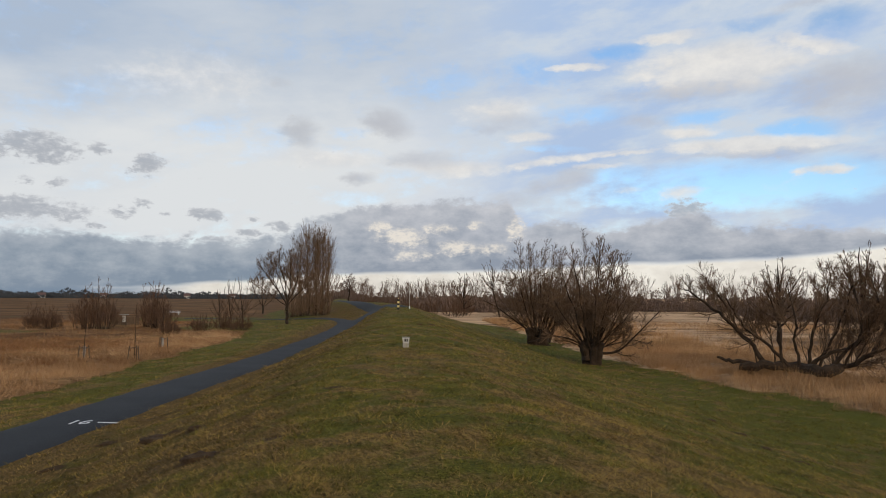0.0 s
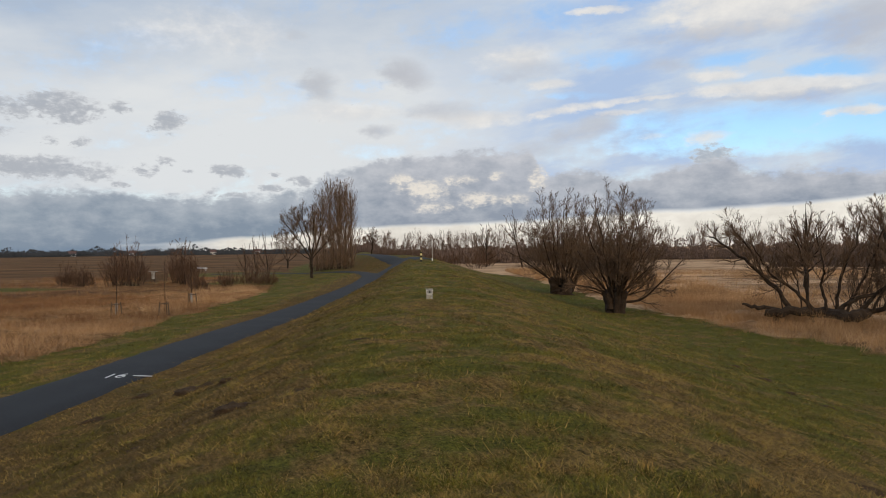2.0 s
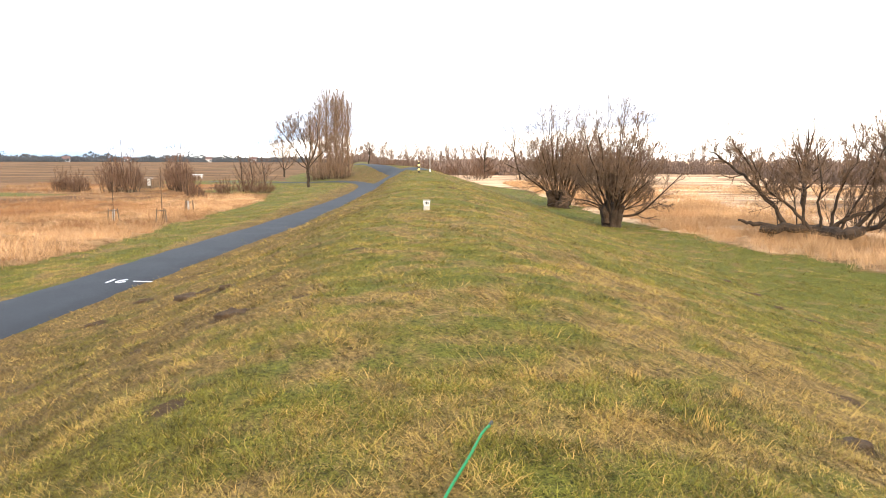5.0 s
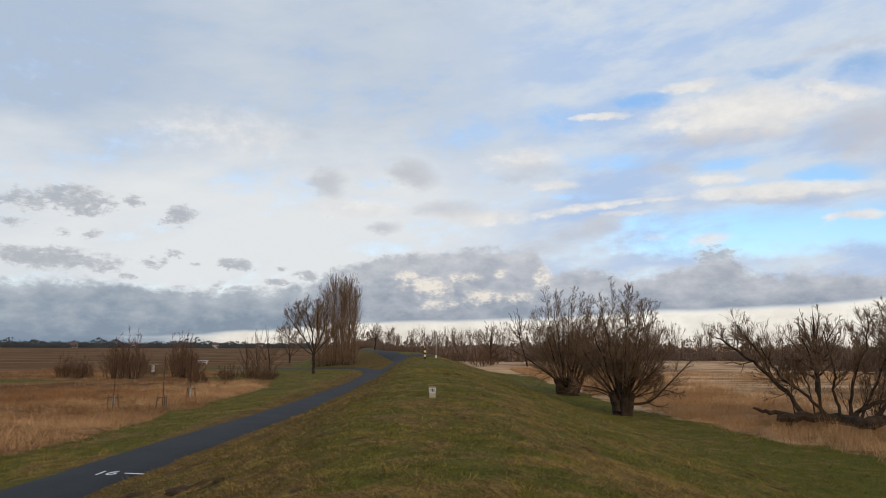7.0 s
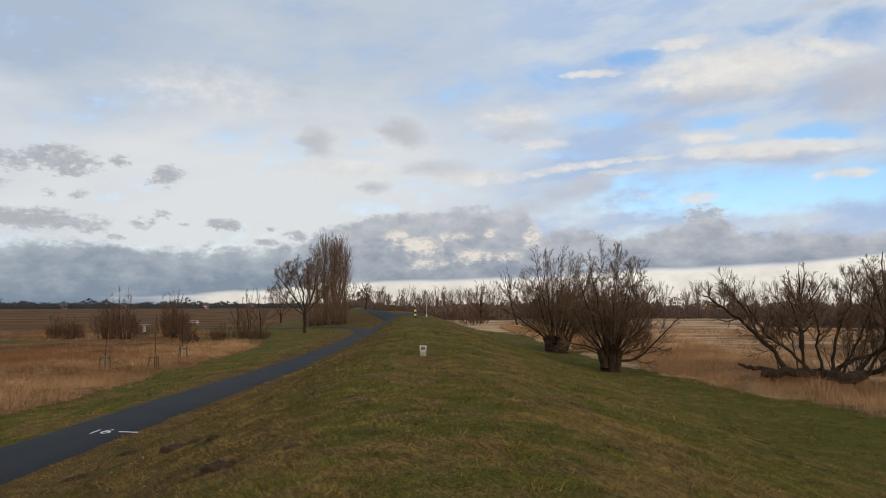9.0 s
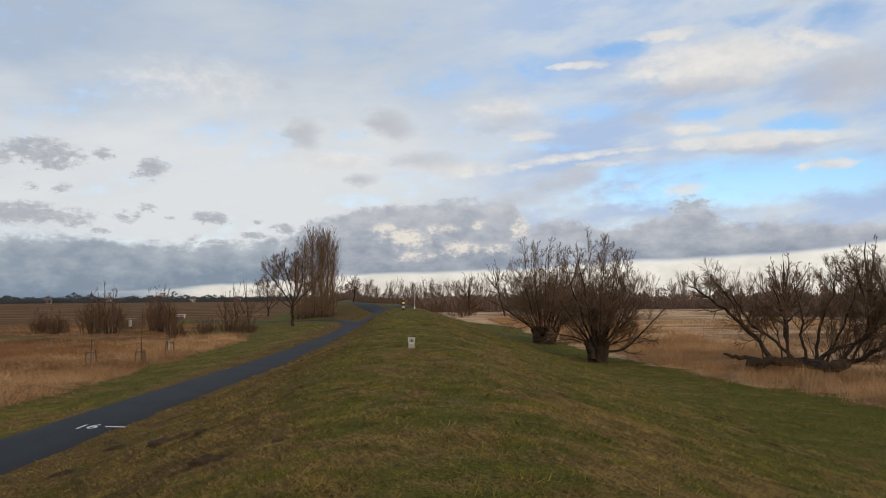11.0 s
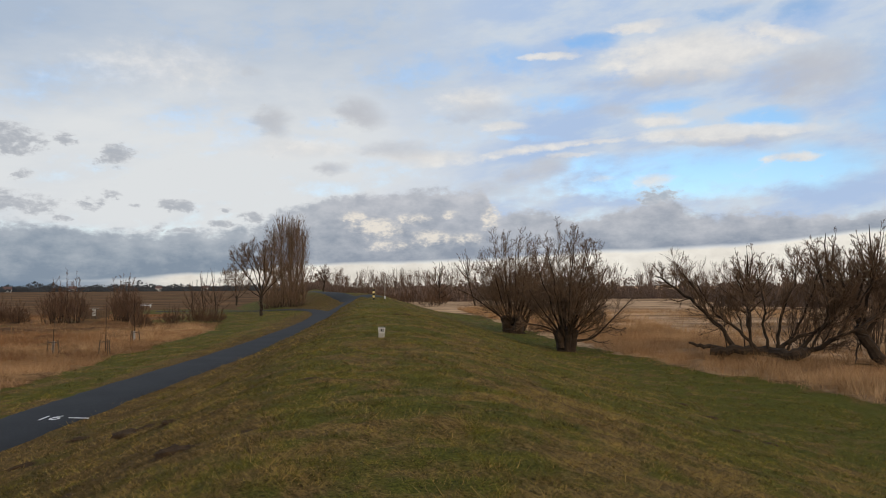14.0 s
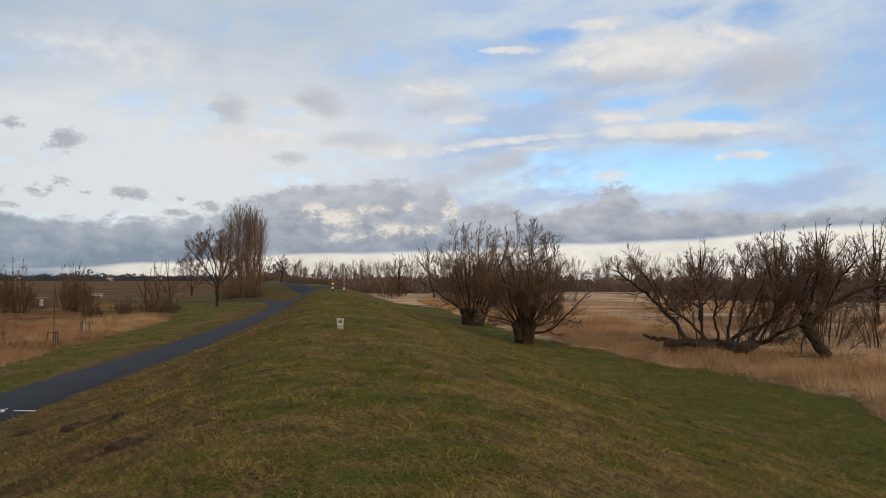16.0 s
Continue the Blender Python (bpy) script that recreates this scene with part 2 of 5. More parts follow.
def ground_material():
    m, tr, b, pos = new_mat("ground")
    straw, field, mud, dull = attr(tr, "straw"), attr(tr, "field"), attr(tr, "soil"), attr(tr, "dull")
    big, mid, fine = noise_val(tr, pos, 0.35, 5), noise_val(tr, pos, 2.2, 6, 0.65), noise_val(tr, pos, 22.0, 5, 0.7)
    # rows of flattened, wind-combed stems
    sep = tr.nodes.new("ShaderNodeSeparateXYZ")
    tr.links.new(pos, sep.inputs[0])
    px, py = Val(tr, sep.outputs[0]), Val(tr, sep.outputs[1])
    comb = noise_val(tr, combine(tr, px * 14.0 + py * 5.0, py * 4.0, 0.0), 1.0, 4, 0.7)
    # fine speckle whose dark lows paint the shade in gaps between blades
    blade_gaps = noise_val(tr, pos, 70.0, 4, 0.7)
    green = mix_col(tr, ((fine - 0.5) * 2.2 + (blade_gaps - 0.5) * 2.6 + 0.42).unit(), (0.020, 0.020, 0.004), (0.178, 0.168, 0.026))
    dry = mix_col(tr, ((comb - 0.5) * 2.0 + (fine - 0.5) * 1.6 + (blade_gaps - 0.5) * 2.0 + 0.42).unit(), (0.040, 0.025, 0.008), (0.29, 0.182, 0.060))
    lawn = mix_col(tr, (straw + (mid - 0.5) * 0.9 + (comb - 0.5) * 0.6).step(0.25, 0.85), green, dry)
    # the path's slope carries old brown grass, its shade put into the colour too
    lawn = mix_col(tr, dull * 0.7, lawn, mix_col(tr, ((comb - 0.5) * 2.4 + (fine - 0.5) + 0.5).unit(), (0.040, 0.022, 0.006), (0.165, 0.096, 0.029)))
    # far field: dry sedge in long horizontal drifts
    drift = noise_val(tr, combine(tr, px * 0.035, py * 0.11, 0.0), 1.0, 6, 0.65)
    mess = noise_val(tr, combine(tr, px * 1.1, py * 1.9, 2.0), 1.0, 7, 0.72, 0.8)
    sedge = mix_col(tr, ((drift - 0.5) * 1.6 + (mess - 0.5) * 3.4 + 0.5).unit(), (0.095, 0.045, 0.018), (0.34, 0.200, 0.090))
    # zones of the marsh: pale tussocks by the verge, russet beyond, dark heath-brown far out
    zone = py + drift * 40.0
    russet = mix_col(tr, ((drift - 0.5) * 3.0 + (mid - 0.5) * 0.8 + 0.45).unit(), (0.085, 0.040, 0.016), (0.25, 0.130, 0.052))
    heath = mix_col(tr, ((drift - 0.5) * 4.0 + (mess - 0.5) * 1.2 + 0.4).unit(), (0.075, 0.036, 0.013), (0.20, 0.106, 0.042))
    sedge = mix_col(tr, zone.step(58.0, 80.0), sedge, russet)
    sedge = mix_col(tr, zone.step(115.0, 175.0), sedge, heath)
    sedge = mix_col(tr, noise_val(tr, combine(tr, px * 0.02 + 4.0, py * 0.05, 0.0), 1.0, 5).step(0.60, 0.72) * 0.6, sedge, (0.10, 0.11, 0.035))
    pale = mix_col(tr, ((drift - 0.5) * 5.0 + (mess - 0.5) * 2.6 + 0.55).unit(), (0.15, 0.082, 0.038), (0.58, 0.37, 0.205))
    sedge = mix_col(tr, px.step(2.0, 14.0), sedge, pale)
    col = mix_col(tr, (field + (mid - 0.5) * 0.5 * field.step(0.02, 0.3)).step(0.35, 0.65), lawn, sedge)
    earth = mix_col(tr, fine, (0.028, 0.016, 0.007), (0.095, 0.056, 0.026))
    col = mix_col(tr, (mud + (fine - 0.5) * 0.5).step(0.4, 0.7), col, earth)
    tr.links.new(col, b.inputs["Base Color"])
    b.inputs["Roughness"].default_value = 0.95
    b.inputs["Specular IOR Level"].default_value = 0.08
    bump(tr, b, fine + mid * 2.0 + comb + mess * 2.0, 0.8, 0.05)
    return m


def blade_material(name, lush, dry, dark):
    """Grass: 'tint' goes from living green to dead straw, 'shade' varies blade by blade."""
    m, tr, b, pos = new_mat(name)
    col = mix_col(tr, attr(tr, "tint"), lush, dry)
    col = mix_col(tr, attr(tr, "shade"), col, dark)
    tr.links.new(col, b.inputs["Base Color"])
    b.inputs["Roughness"].default_value = 0.7
    b.inputs["Specular IOR Level"].default_value = 0.15
    return m


def asphalt_material():
    m, tr, b, pos = new_mat("asphalt")
    big, grit = noise_val(tr, pos, 0.5, 5), noise_val(tr, pos, 90.0, 3, 0.7)
    col = mix_col(tr, ((grit - 0.5) * 1.6 + (big - 0.5) * 1.0 + 0.5).unit(), (0.012, 0.0125, 0.0135), (0.038, 0.039, 0.041))
    tr.links.new(col, b.inputs["Base Color"])
    # damp: smoother where the wet lies
    r = big.step(0.35, 0.65) * 0.08 + 0.68
    tr.links.new(r.sock, b.inputs["Roughness"])
    b.inputs["Specular IOR Level"].default_value = 0.10
    bump(tr, b, grit, 0.5, 0.006)
    return m


GROUND = ground_material()
GRASS = blade_material("grass_blades", (0.166, 0.164, 0.017), (0.50, 0.302, 0.084), (0.020, 0.014, 0.004))
SEDGE = blade_material("sedge_blades", (0.27, 0.130, 0.052), (0.50, 0.305, 0.145), (0.11, 0.053, 0.023))
REED = blade_material("reed_blades", (0.45, 0.258, 0.120), (0.65, 0.42, 0.220), (0.18, 0.098, 0.042))
ASPHALT = asphalt_material()
BARK = two_tone("willow_bark", (0.014, 0.0095, 0.006), (0.062, 0.041, 0.026), 3.0, 0.95, 0.9, 0.03)
TWIG = two_tone("willow_twigs", (0.070, 0.043, 0.025), (0.165, 0.102, 0.060), 1.2, 0.8)
POPLAR_TWIG = two_tone("poplar_twigs", (0.115, 0.074, 0.046), (0.21, 0.138, 0.088), 0.8, 0.8)
POPLAR_BARK = two_tone("poplar_bark", (0.06, 0.045, 0.032), (0.17, 0.12, 0.08), 2.0, 0.9, 0.8, 0.03)
SHRUB_TWIG = two_tone("shrub_twigs", (0.075, 0.042, 0.025), (0.145, 0.083, 0.050), 1.0, 0.8)
FAR_TWIG = two_tone("far_twigs", (0.095, 0.064, 0.048), (0.18, 0.120, 0.088), 0.2, 0.9)
FAR_BLUE = two_tone("distant_woods", (0.035, 0.040, 0.045), (0.070, 0.072, 0.075), 0.05, 0.9)
WHITE_PAINT = two_tone("white_paint", (0.62, 0.62, 0.60), (0.80, 0.80, 0.78), 4.0, 0.6, 0.2, 0.002)
SIGN_WHITE = two_tone("weathered_white", (0.40, 0.39, 0.36), (0.58, 0.57, 0.54), 9.0, 0.7, 0.2, 0.002)
ROAD_PAINT = two_tone("road_paint", (0.50, 0.50, 0.49), (0.82, 0.82, 0.80), 7.0, 0.7, 0.2, 0.002)
BLACK_PAINT = two_tone("black_paint", (0.012, 0.012, 0.013), (0.04, 0.04, 0.04), 5.0, 0.6, 0.2, 0.002)
YELLOW_PAINT = two_tone("yellow_paint", (0.60, 0.46, 0.16), (0.78, 0.66, 0.30), 5.0, 0.6, 0.2, 0.002)
CONCRETE = two_tone("concrete", (0.26, 0.25, 0.22), (0.44, 0.42, 0.38), 6.0, 0.9, 0.5, 0.005)
WOOD = two_tone("stake_wood", (0.06, 0.041, 0.026), (0.17, 0.115, 0.072), 5.0, 0.85, 0.5, 0.004)
SOIL = two_tone("bare_soil", (0.032, 0.019, 0.009), (0.105, 0.062, 0.029), 14.0, 0.98, 1.0, 0.04)
LEASH_GREEN = two_tone("green_webbing", (0.006, 0.11, 0.030), (0.012, 0.19, 0.055), 60.0, 0.6, 0.4, 0.001)
ROOF = two_tone("roof_tiles", (0.08, 0.05, 0.045), (0.15, 0.09, 0.075), 0.8, 0.85)
PLASTER = two_tone("house_plaster", (0.55, 0.54, 0.50), (0.74, 0.73, 0.70), 0.4, 0.8)
GLASS_DARK = two_tone("dark_glass", (0.015, 0.018, 0.022), (0.03, 0.035, 0.04), 1.0, 0.15, 0.0)


# ---- helpers for building ----
def mesh_data(name, verts, faces, mat):
    me = bpy.data.meshes.new(name)
    me.from_pydata(verts, [], faces)
    me.materials.append(mat)
    return me


def part_data(name, me, parent=None, label=""):
    ob = new(name, me)
    if parent:
        ob.parent = parent
    return tagged(ob, label) if label else ob


def part(name, bm, material, parent=None, label="", smooth=False):
    me = bpy.data.meshes.new(name)
    bm.to_mesh(me)
    bm.free()
    me.materials.append(material)
    if smooth:
        me.polygons.foreach_set("use_smooth", [True] * len(me.polygons))
    return part_data(name, me, parent, label)


def thing(name, loc, label, category, group="", turn=0.0):
    ob = new(name)
    ob.empty_display_size = 0.2
    ob.matrix_basis = pose(*loc, 0, 0, turn)
    return tagged(ob, label, category, group)


def box(bm, x0, x1, y0, y1, z0, z1, bevel=0.0):
    r = bmesh.ops.create_cube(bm, size=1, matrix=Matrix.LocRotScale(((x0 + x1) / 2, (y0 + y1) / 2, (z0 + z1) / 2), None, (x1 - x0, y1 - y0, z1 - z0)))
    if bevel:
        edges = list({e for v in r["verts"] for e in v.link_edges})
        bmesh.ops.bevel(bm, geom=edges, offset=bevel, segments=2, affect="EDGES")
    return bm


def rod(bm, a, b, r0, r1=None, sides=8):
    a, b = Vector(a), Vector(b)
    d = b - a
    m = Matrix.Translation((a + b) / 2) @ d.to_track_quat("Z", "Y").to_matrix().to_4x4()
    bmesh.ops.create_cone(bm, cap_ends=True, segments=sides, radius1=r0, radius2=r0 if r1 is None else r1, depth=d.length, matrix=m)
    return bm


def hashed(ix, iy, seed):
    h = np.sin(ix * 127.1 + iy * 311.7 + seed * 74.7) * 43758.5453
    return h - np.floor(h)


def vnoise(x, y, size, seed=0):
    """Smooth random field, 0 to 1, with features of that size in metres."""
    x, y = np.asarray(x, float) / size, np.asarray(y, float) / size
    ix, iy = np.floor(x), np.floor(y)
    fx, fy = x - ix, y - iy
    fx, fy = fx * fx * (3 - 2 * fx), fy * fy * (3 - 2 * fy)
    a, b = hashed(ix, iy, seed), hashed(ix + 1, iy, seed)
    c, d = hashed(ix, iy + 1, seed), hashed(ix + 1, iy + 1, seed)
    return a + (b - a) * fx + (c - a) * fy + (a - b - c + d) * fx * fy


def ease(x, a, b):
    t = np.clip((np.asarray(x, float) - a) / (b - a), 0, 1)
    return t * t * (3 - 2 * t)


def curve_pts(rows, n=5):
    """A smooth run through the given points."""
    P = [Vector(p) for p in rows]
    P = [P[0] * 2 - P[1]] + P + [P[-1] * 2 - P[-2]]
    out = []
    for i in range(1, len(P) - 2):
        a, b, c, d = P[i - 1:i + 3]
        for k in range(n):
            t = k / n
            out.append(((b * 2) + (c - a) * t + (a * 2 - b * 5 + c * 4 - d) * t * t + (b * 3 - a - c * 3 + d) * t ** 3) * .5)
    return out + [P[-2]]


# ---- the lie of the land ----
PROFILE_S = [-4000, -300, -60, -15, -10.6, -10.0, -6.7, -6.2, -2.0, -0.7, 0.8, 2.2, 11.5, 15.5, 60, 4000]
PROFILE_Z = [-2.4, -2.4, -2.4, -2.35, -2.0, -1.9, -1.88, -1.8, -0.16, 0.0, 0.0, -0.16, -2.72, -2.9, -2.9, -2.9]


LINE_Y = np.array([-5000, 97, 103, 110, 125, 138, 150, 165, 5000.0])
LINE_X = np.array([0, 0, -.5, -2.1, -7.0, -10.6, -12.8, -14.6, -400.0])


def dike_x(y):
    """The crest's line: straight ahead, then swinging aside and on."""
    y = np.asarray(y, float)
    return sum(np.interp(y + o, LINE_Y, LINE_X) for o in (-4, -2, 0, 2, 4)) / 5


def across(x, y):
    """Distance from the crest's line, square to it."""
    slope = (dike_x(np.asarray(y, float) + 1) - dike_x(np.asarray(y, float) - 1)) / 2
    return (x - dike_x(y)) / np.sqrt(1 + slope * slope)


def path_x(y):
    """Middle of the cycle path along the dike's foot."""
    return np.interp(y, [-40, 8, 14, 16, 21, 26, 31, 36, 41, 46, 51, 56, 61, 66, 71, 80, 95],
                     [-10.0, -9.6, -9.35, -9.2, -8.84, -8.5, -8.1, -7.57, -7.15, -6.8, -6.5, -6.36, -6.2, -6.08, -6.05, -6.25, -7.4])


RAMP = [(-5.8, 80), (-5.2, 90), (-4.0, 98), (-2.2, 102), (-.4, 100), (.5, 95)]
BEND = [(-6.25, 80), (-6.7, 88), (-8.0, 97), (-10.8, 106), (-16, 112.5), (-24, 116), (-36, 118)]


TRACK = [(-2.9, 99.5), (-4.6, 108), (-7.4, 122), (-10.6, 138), (-13.6, 152)]


def off_paving(x, y):
    """Distance to the line of the path, its bend or its ramp."""
    x, y = np.asarray(x, float), np.asarray(y, float)
    d = np.where(y < 84, np.abs(x - path_x(y)), 99.0)
    for line in (RAMP, BEND, TRACK):
        for (ax, ay), (bx, by) in zip(line, line[1:]):
            f = np.clip(((x - ax) * (bx - ax) + (y - ay) * (by - ay)) / ((bx - ax) ** 2 + (by - ay) ** 2), 0, 1)
            d = np.minimum(d, np.hypot(x - ax - f * (bx - ax), y - ay - f * (by - ay)))
    return d


def profile(s):
    return sum(np.interp(s + o, PROFILE_S, PROFILE_Z) for o in (-0.7, -0.35, 0, 0.35, 0.7)) / 5


def land(x, y, rough=True):
    x, y = np.asarray(x, float), np.asarray(y, float)
    s = across(x, y)
    z = profile(s)
    z = z + ease(y, 86, 114) * 0.6 * np.exp(-(s / 5.5) ** 2)
    # the path is cut level into the slope
    px = path_x(y)
    flat = profile(np.minimum(px - dike_x(y), -6.6))
    w = (1 - ease(np.abs(x - px), 1.3, 2.6)) * (1 - ease(y, 80, 92)) * (y > -30)
    z = z * (1 - w) + (flat - 0.02) * w
    if rough:
        on = (1 - w) * ease(off_paving(x, y), 1.2, 2.2)
        near = 1 - ease(np.hypot(x, y), 60, 100)
        z = z + on * near * ((vnoise(x, y, 1.7, 3) - .5) * 0.07 + (vnoise(x, y, 0.55, 4) - .5) * 0.07 + (vnoise(x, y, 0.22, 5) - .5) * 0.05)
        z = z + fieldness(x, y) * (1 - ease(np.hypot(x, y), 80, 110)) * (1 - ease(-x, 34, 40)) * (1 - ease(x, 28, 36)) * np.clip(vnoise(x, y, 1.5, 7) * .6 + vnoise(x, y, .7, 8) * .5 - .35, 0, 1) * .55
        z = z + on * (vnoise(x, y, 6.0, 6) - .5) * 0.14 * ease(np.abs(x), 2, 6)
    return z


def strawness(x, y):
    """0 green turf, 1 dead straw: drier on the slope to the path and in patches."""
    s = across(x, y)
    v = 0.39 + (vnoise(x, y, 2.6, 11) - .5) * 0.35 + (vnoise(x, y, 0.8, 12) - .5) * 0.75 + (vnoise(x, y, 0.3, 15) - .5) * 0.9 + (vnoise(x, y * .4, 7.0, 13) - .5) * 0.3
    v = v + 0.30 * ease(-s, 1.2, 4.5) * (1 - ease(-s, 9.5, 11)) + 0.12 * np.exp(-((s + .1) / .8) ** 2)
    v = v + 0.28 * np.exp(-((s - 3.6 - .4 * np.sin(y * .25)) / .9) ** 2) * (vnoise(x, y, 3.0, 14) > .35)
    v = v + 0.10 * ease(s, 1.0, 3.0) * (1 - ease(s, 8.0, 11.0)) - 0.12 * ease(s, 11.0, 13.5)
    v = v + 0.38 * np.exp(-((np.abs(x - path_x(y)) - 1.55) / .45) ** 2) * (y < 90)
    return np.clip(v, 0, 1)


# how far the path slope's grass is browned and darkened for its shade
def dullness(x, y):
    s = across(x, y)
    return ease(-s, .7, 3.0) * (1 - ease(-s, 9.0, 10.0)) * np.clip(.5 + vnoise(x, y, 1.8, 17) * .9, 0, 1)


def fieldness(x, y):
    """1 out in the unmown sedge on both sides, 0 on the mown dike."""
    s = across(x, y)
    wob = (vnoise(x, y, 5.0, 21) - .5) * 2.2 + (vnoise(x, y, 1.3, 22) - .5) * 1.4
    left = ease(-s + wob * .6 - np.interp(y, [20, 52, 68, 76], [14.3, 14.2, 15.0, 15.6]), -.5, .9)
    lawn = np.exp(-(((x + 18) / 9.0) ** 4 + ((y - 99) / 22.0) ** 4)) + np.exp(-(((x + 55) / 16.0) ** 2 + ((y - 75) / 4.5) ** 2)) + np.exp(-(((x + 34) / 9.0) ** 2 + ((y - 118) / 10.0) ** 2))
    left = left * (1 - np.clip(lawn * 1.6, 0, 1))
    right = ease(s + wob * 1.1 - np.interp(y, [10, 19.5, 22.5, 26, 29, 33, 38, 43, 60, 100], [16.8, 17.6, 18.3, 18.8, 18.2, 17.2, 16.4, 14.8, 15.0, 15.5]), -.6, 1.6)
    return np.clip(left + right, 0, 1)


def paved(x, y):
    return off_paving(x, y) < 1.27


def steps(*spans):
    out = [spans[0][0]]
    for a, b, d in spans:
        out += list(np.linspace(a, b, max(2, int(round((b - a) / d)) + 1))[1:])
    return np.array(out)


def build_ground():
    xs = steps((-3500, -600, 300), (-600, -120, 30), (-120, -40, 4), (-40, -12, 0.4), (-12, 14, 0.2), (14, 30, 0.4), (30, 60, 1.2), (60, 120, 5), (120, 600, 30), (600, 3500, 300))
    ys = steps((-400, -40, 40), (-40, 0, 3), (0, 2, .4), (2, 16, 0.14), (16, 45, 0.4), (45, 180, 1.0), (180, 400, 5), (400, 1000, 40), (1000, 4800, 300))
    X, Y = np.meshgrid(xs, ys)
    Z = land(X, Y)
    n, k = len(xs), len(ys)
    V = np.stack([X, Y, Z], -1).reshape(-1, 3)
    i = np.arange(n * k).reshape(k, n)
    F = np.stack([i[:-1, :-1], i[:-1, 1:], i[1:, 1:], i[1:, :-1]], -1).reshape(-1, 4)
    me = mesh_data("ground", V.tolist(), F.tolist(), GROUND)
    soil = np.zeros(len(V))
    for x, y, r in BARE:
        soil = np.maximum(soil, np.exp(-(np.hypot(V[:, 0] - x, (V[:, 1] - y)) / (r * 1.15)) ** 2))
    for name, v in (("straw", strawness(V[:, 0], V[:, 1])), ("field", fieldness(V[:, 0], V[:, 1])), ("soil", soil), ("dull", dullness(V[:, 0], V[:, 1]))):
        at = me.attributes.new(name, "FLOAT", "POINT")
        at.data.foreach_set("value", v.astype(np.float32))
    me.polygons.foreach_set("use_smooth", [True] * len(me.polygons))
    return tagged(new("ground", me), "grassy dike and flat winter marsh of dry sedge", "ground", kind="structure")


# bare earth: x, y, radius
BARE = [(-6.58, 16.1, .32), (-4.6, 13.6, .52), (-2.35, 8.4, .34), (-3.53, 12.4, .28), (-1.55, 8.7, .20), (-1.14, 12.45, .22), (-6.82, 14.1, .28), (-3.3, 7.9, .22), (-1.79, 4.7, .20),
        (3.21, 4.64, .24), (2.33, 3.16, .28), (9.47, 15.6, .32), (10.15, 21.7, .3), (9.84, 19.2, .34), (9.16, 16.6, .26), (2.0, 42.0, .45), (1.3, 41.0, .35), (4.33, 6.43, .2)]
build_ground()


def ribbon(name, line, half, mat, lift, label, cat, seed):
    """A paved strip along a line of points, cambered, with worn edges."""
    P = curve_pts([(x, y, 0) for x, y in line], 12)
    V, F, cols = [], [], 9
    for j, p in enumerate(P):
        d = P[min(j + 1, len(P) - 1)] - P[max(j - 1, 0)]
        side = Vector((d.y, -d.x, 0)).normalized()
        for c in range(cols):
            k = c / (cols - 1) * 2 - 1
            rag = (float(vnoise(p.y + p.x, 3.3 if k < 0 else 9.1, 0.8, seed)) - .5) * 0.2 if abs(k) > .99 else 0
            q = p + side * (k * half + rag)
            V.append((q.x, q.y, float(land(q.x, q.y, False)) + lift + 0.03 * (1 - k * k) - (0.06 if abs(k) > .99 else 0)))
        if j:
            for c in range(cols - 1):
                a = (j - 1) * cols + c
                F.append((a, a + 1, a + cols + 1, a + cols))
    me = mesh_data(name, V, F, mat)
    me.polygons.foreach_set("use_smooth", [True] * len(me.polygons))
    return tagged(new(name, me), label, cat, kind="structure")


ribbon("path", [(float(path_x(y)), y) for y in (-30, -10, 0, 8, 14, 20, 27, 36, 45, 54, 61, 68, 75)] + BEND[:], 1.25, ASPHALT, 0.04,
       "dark grey asphalt cycle path beside the dike", "path", 31)
ribbon("ramp", RAMP, 1.5, ASPHALT, 0.045, "asphalt ramp climbing the dike to its crest", "path", 32)


ribbon("track", TRACK, 1.1, ASPHALT, 0.05, "asphalt path running on along the dike's shoulder", "path", 33)


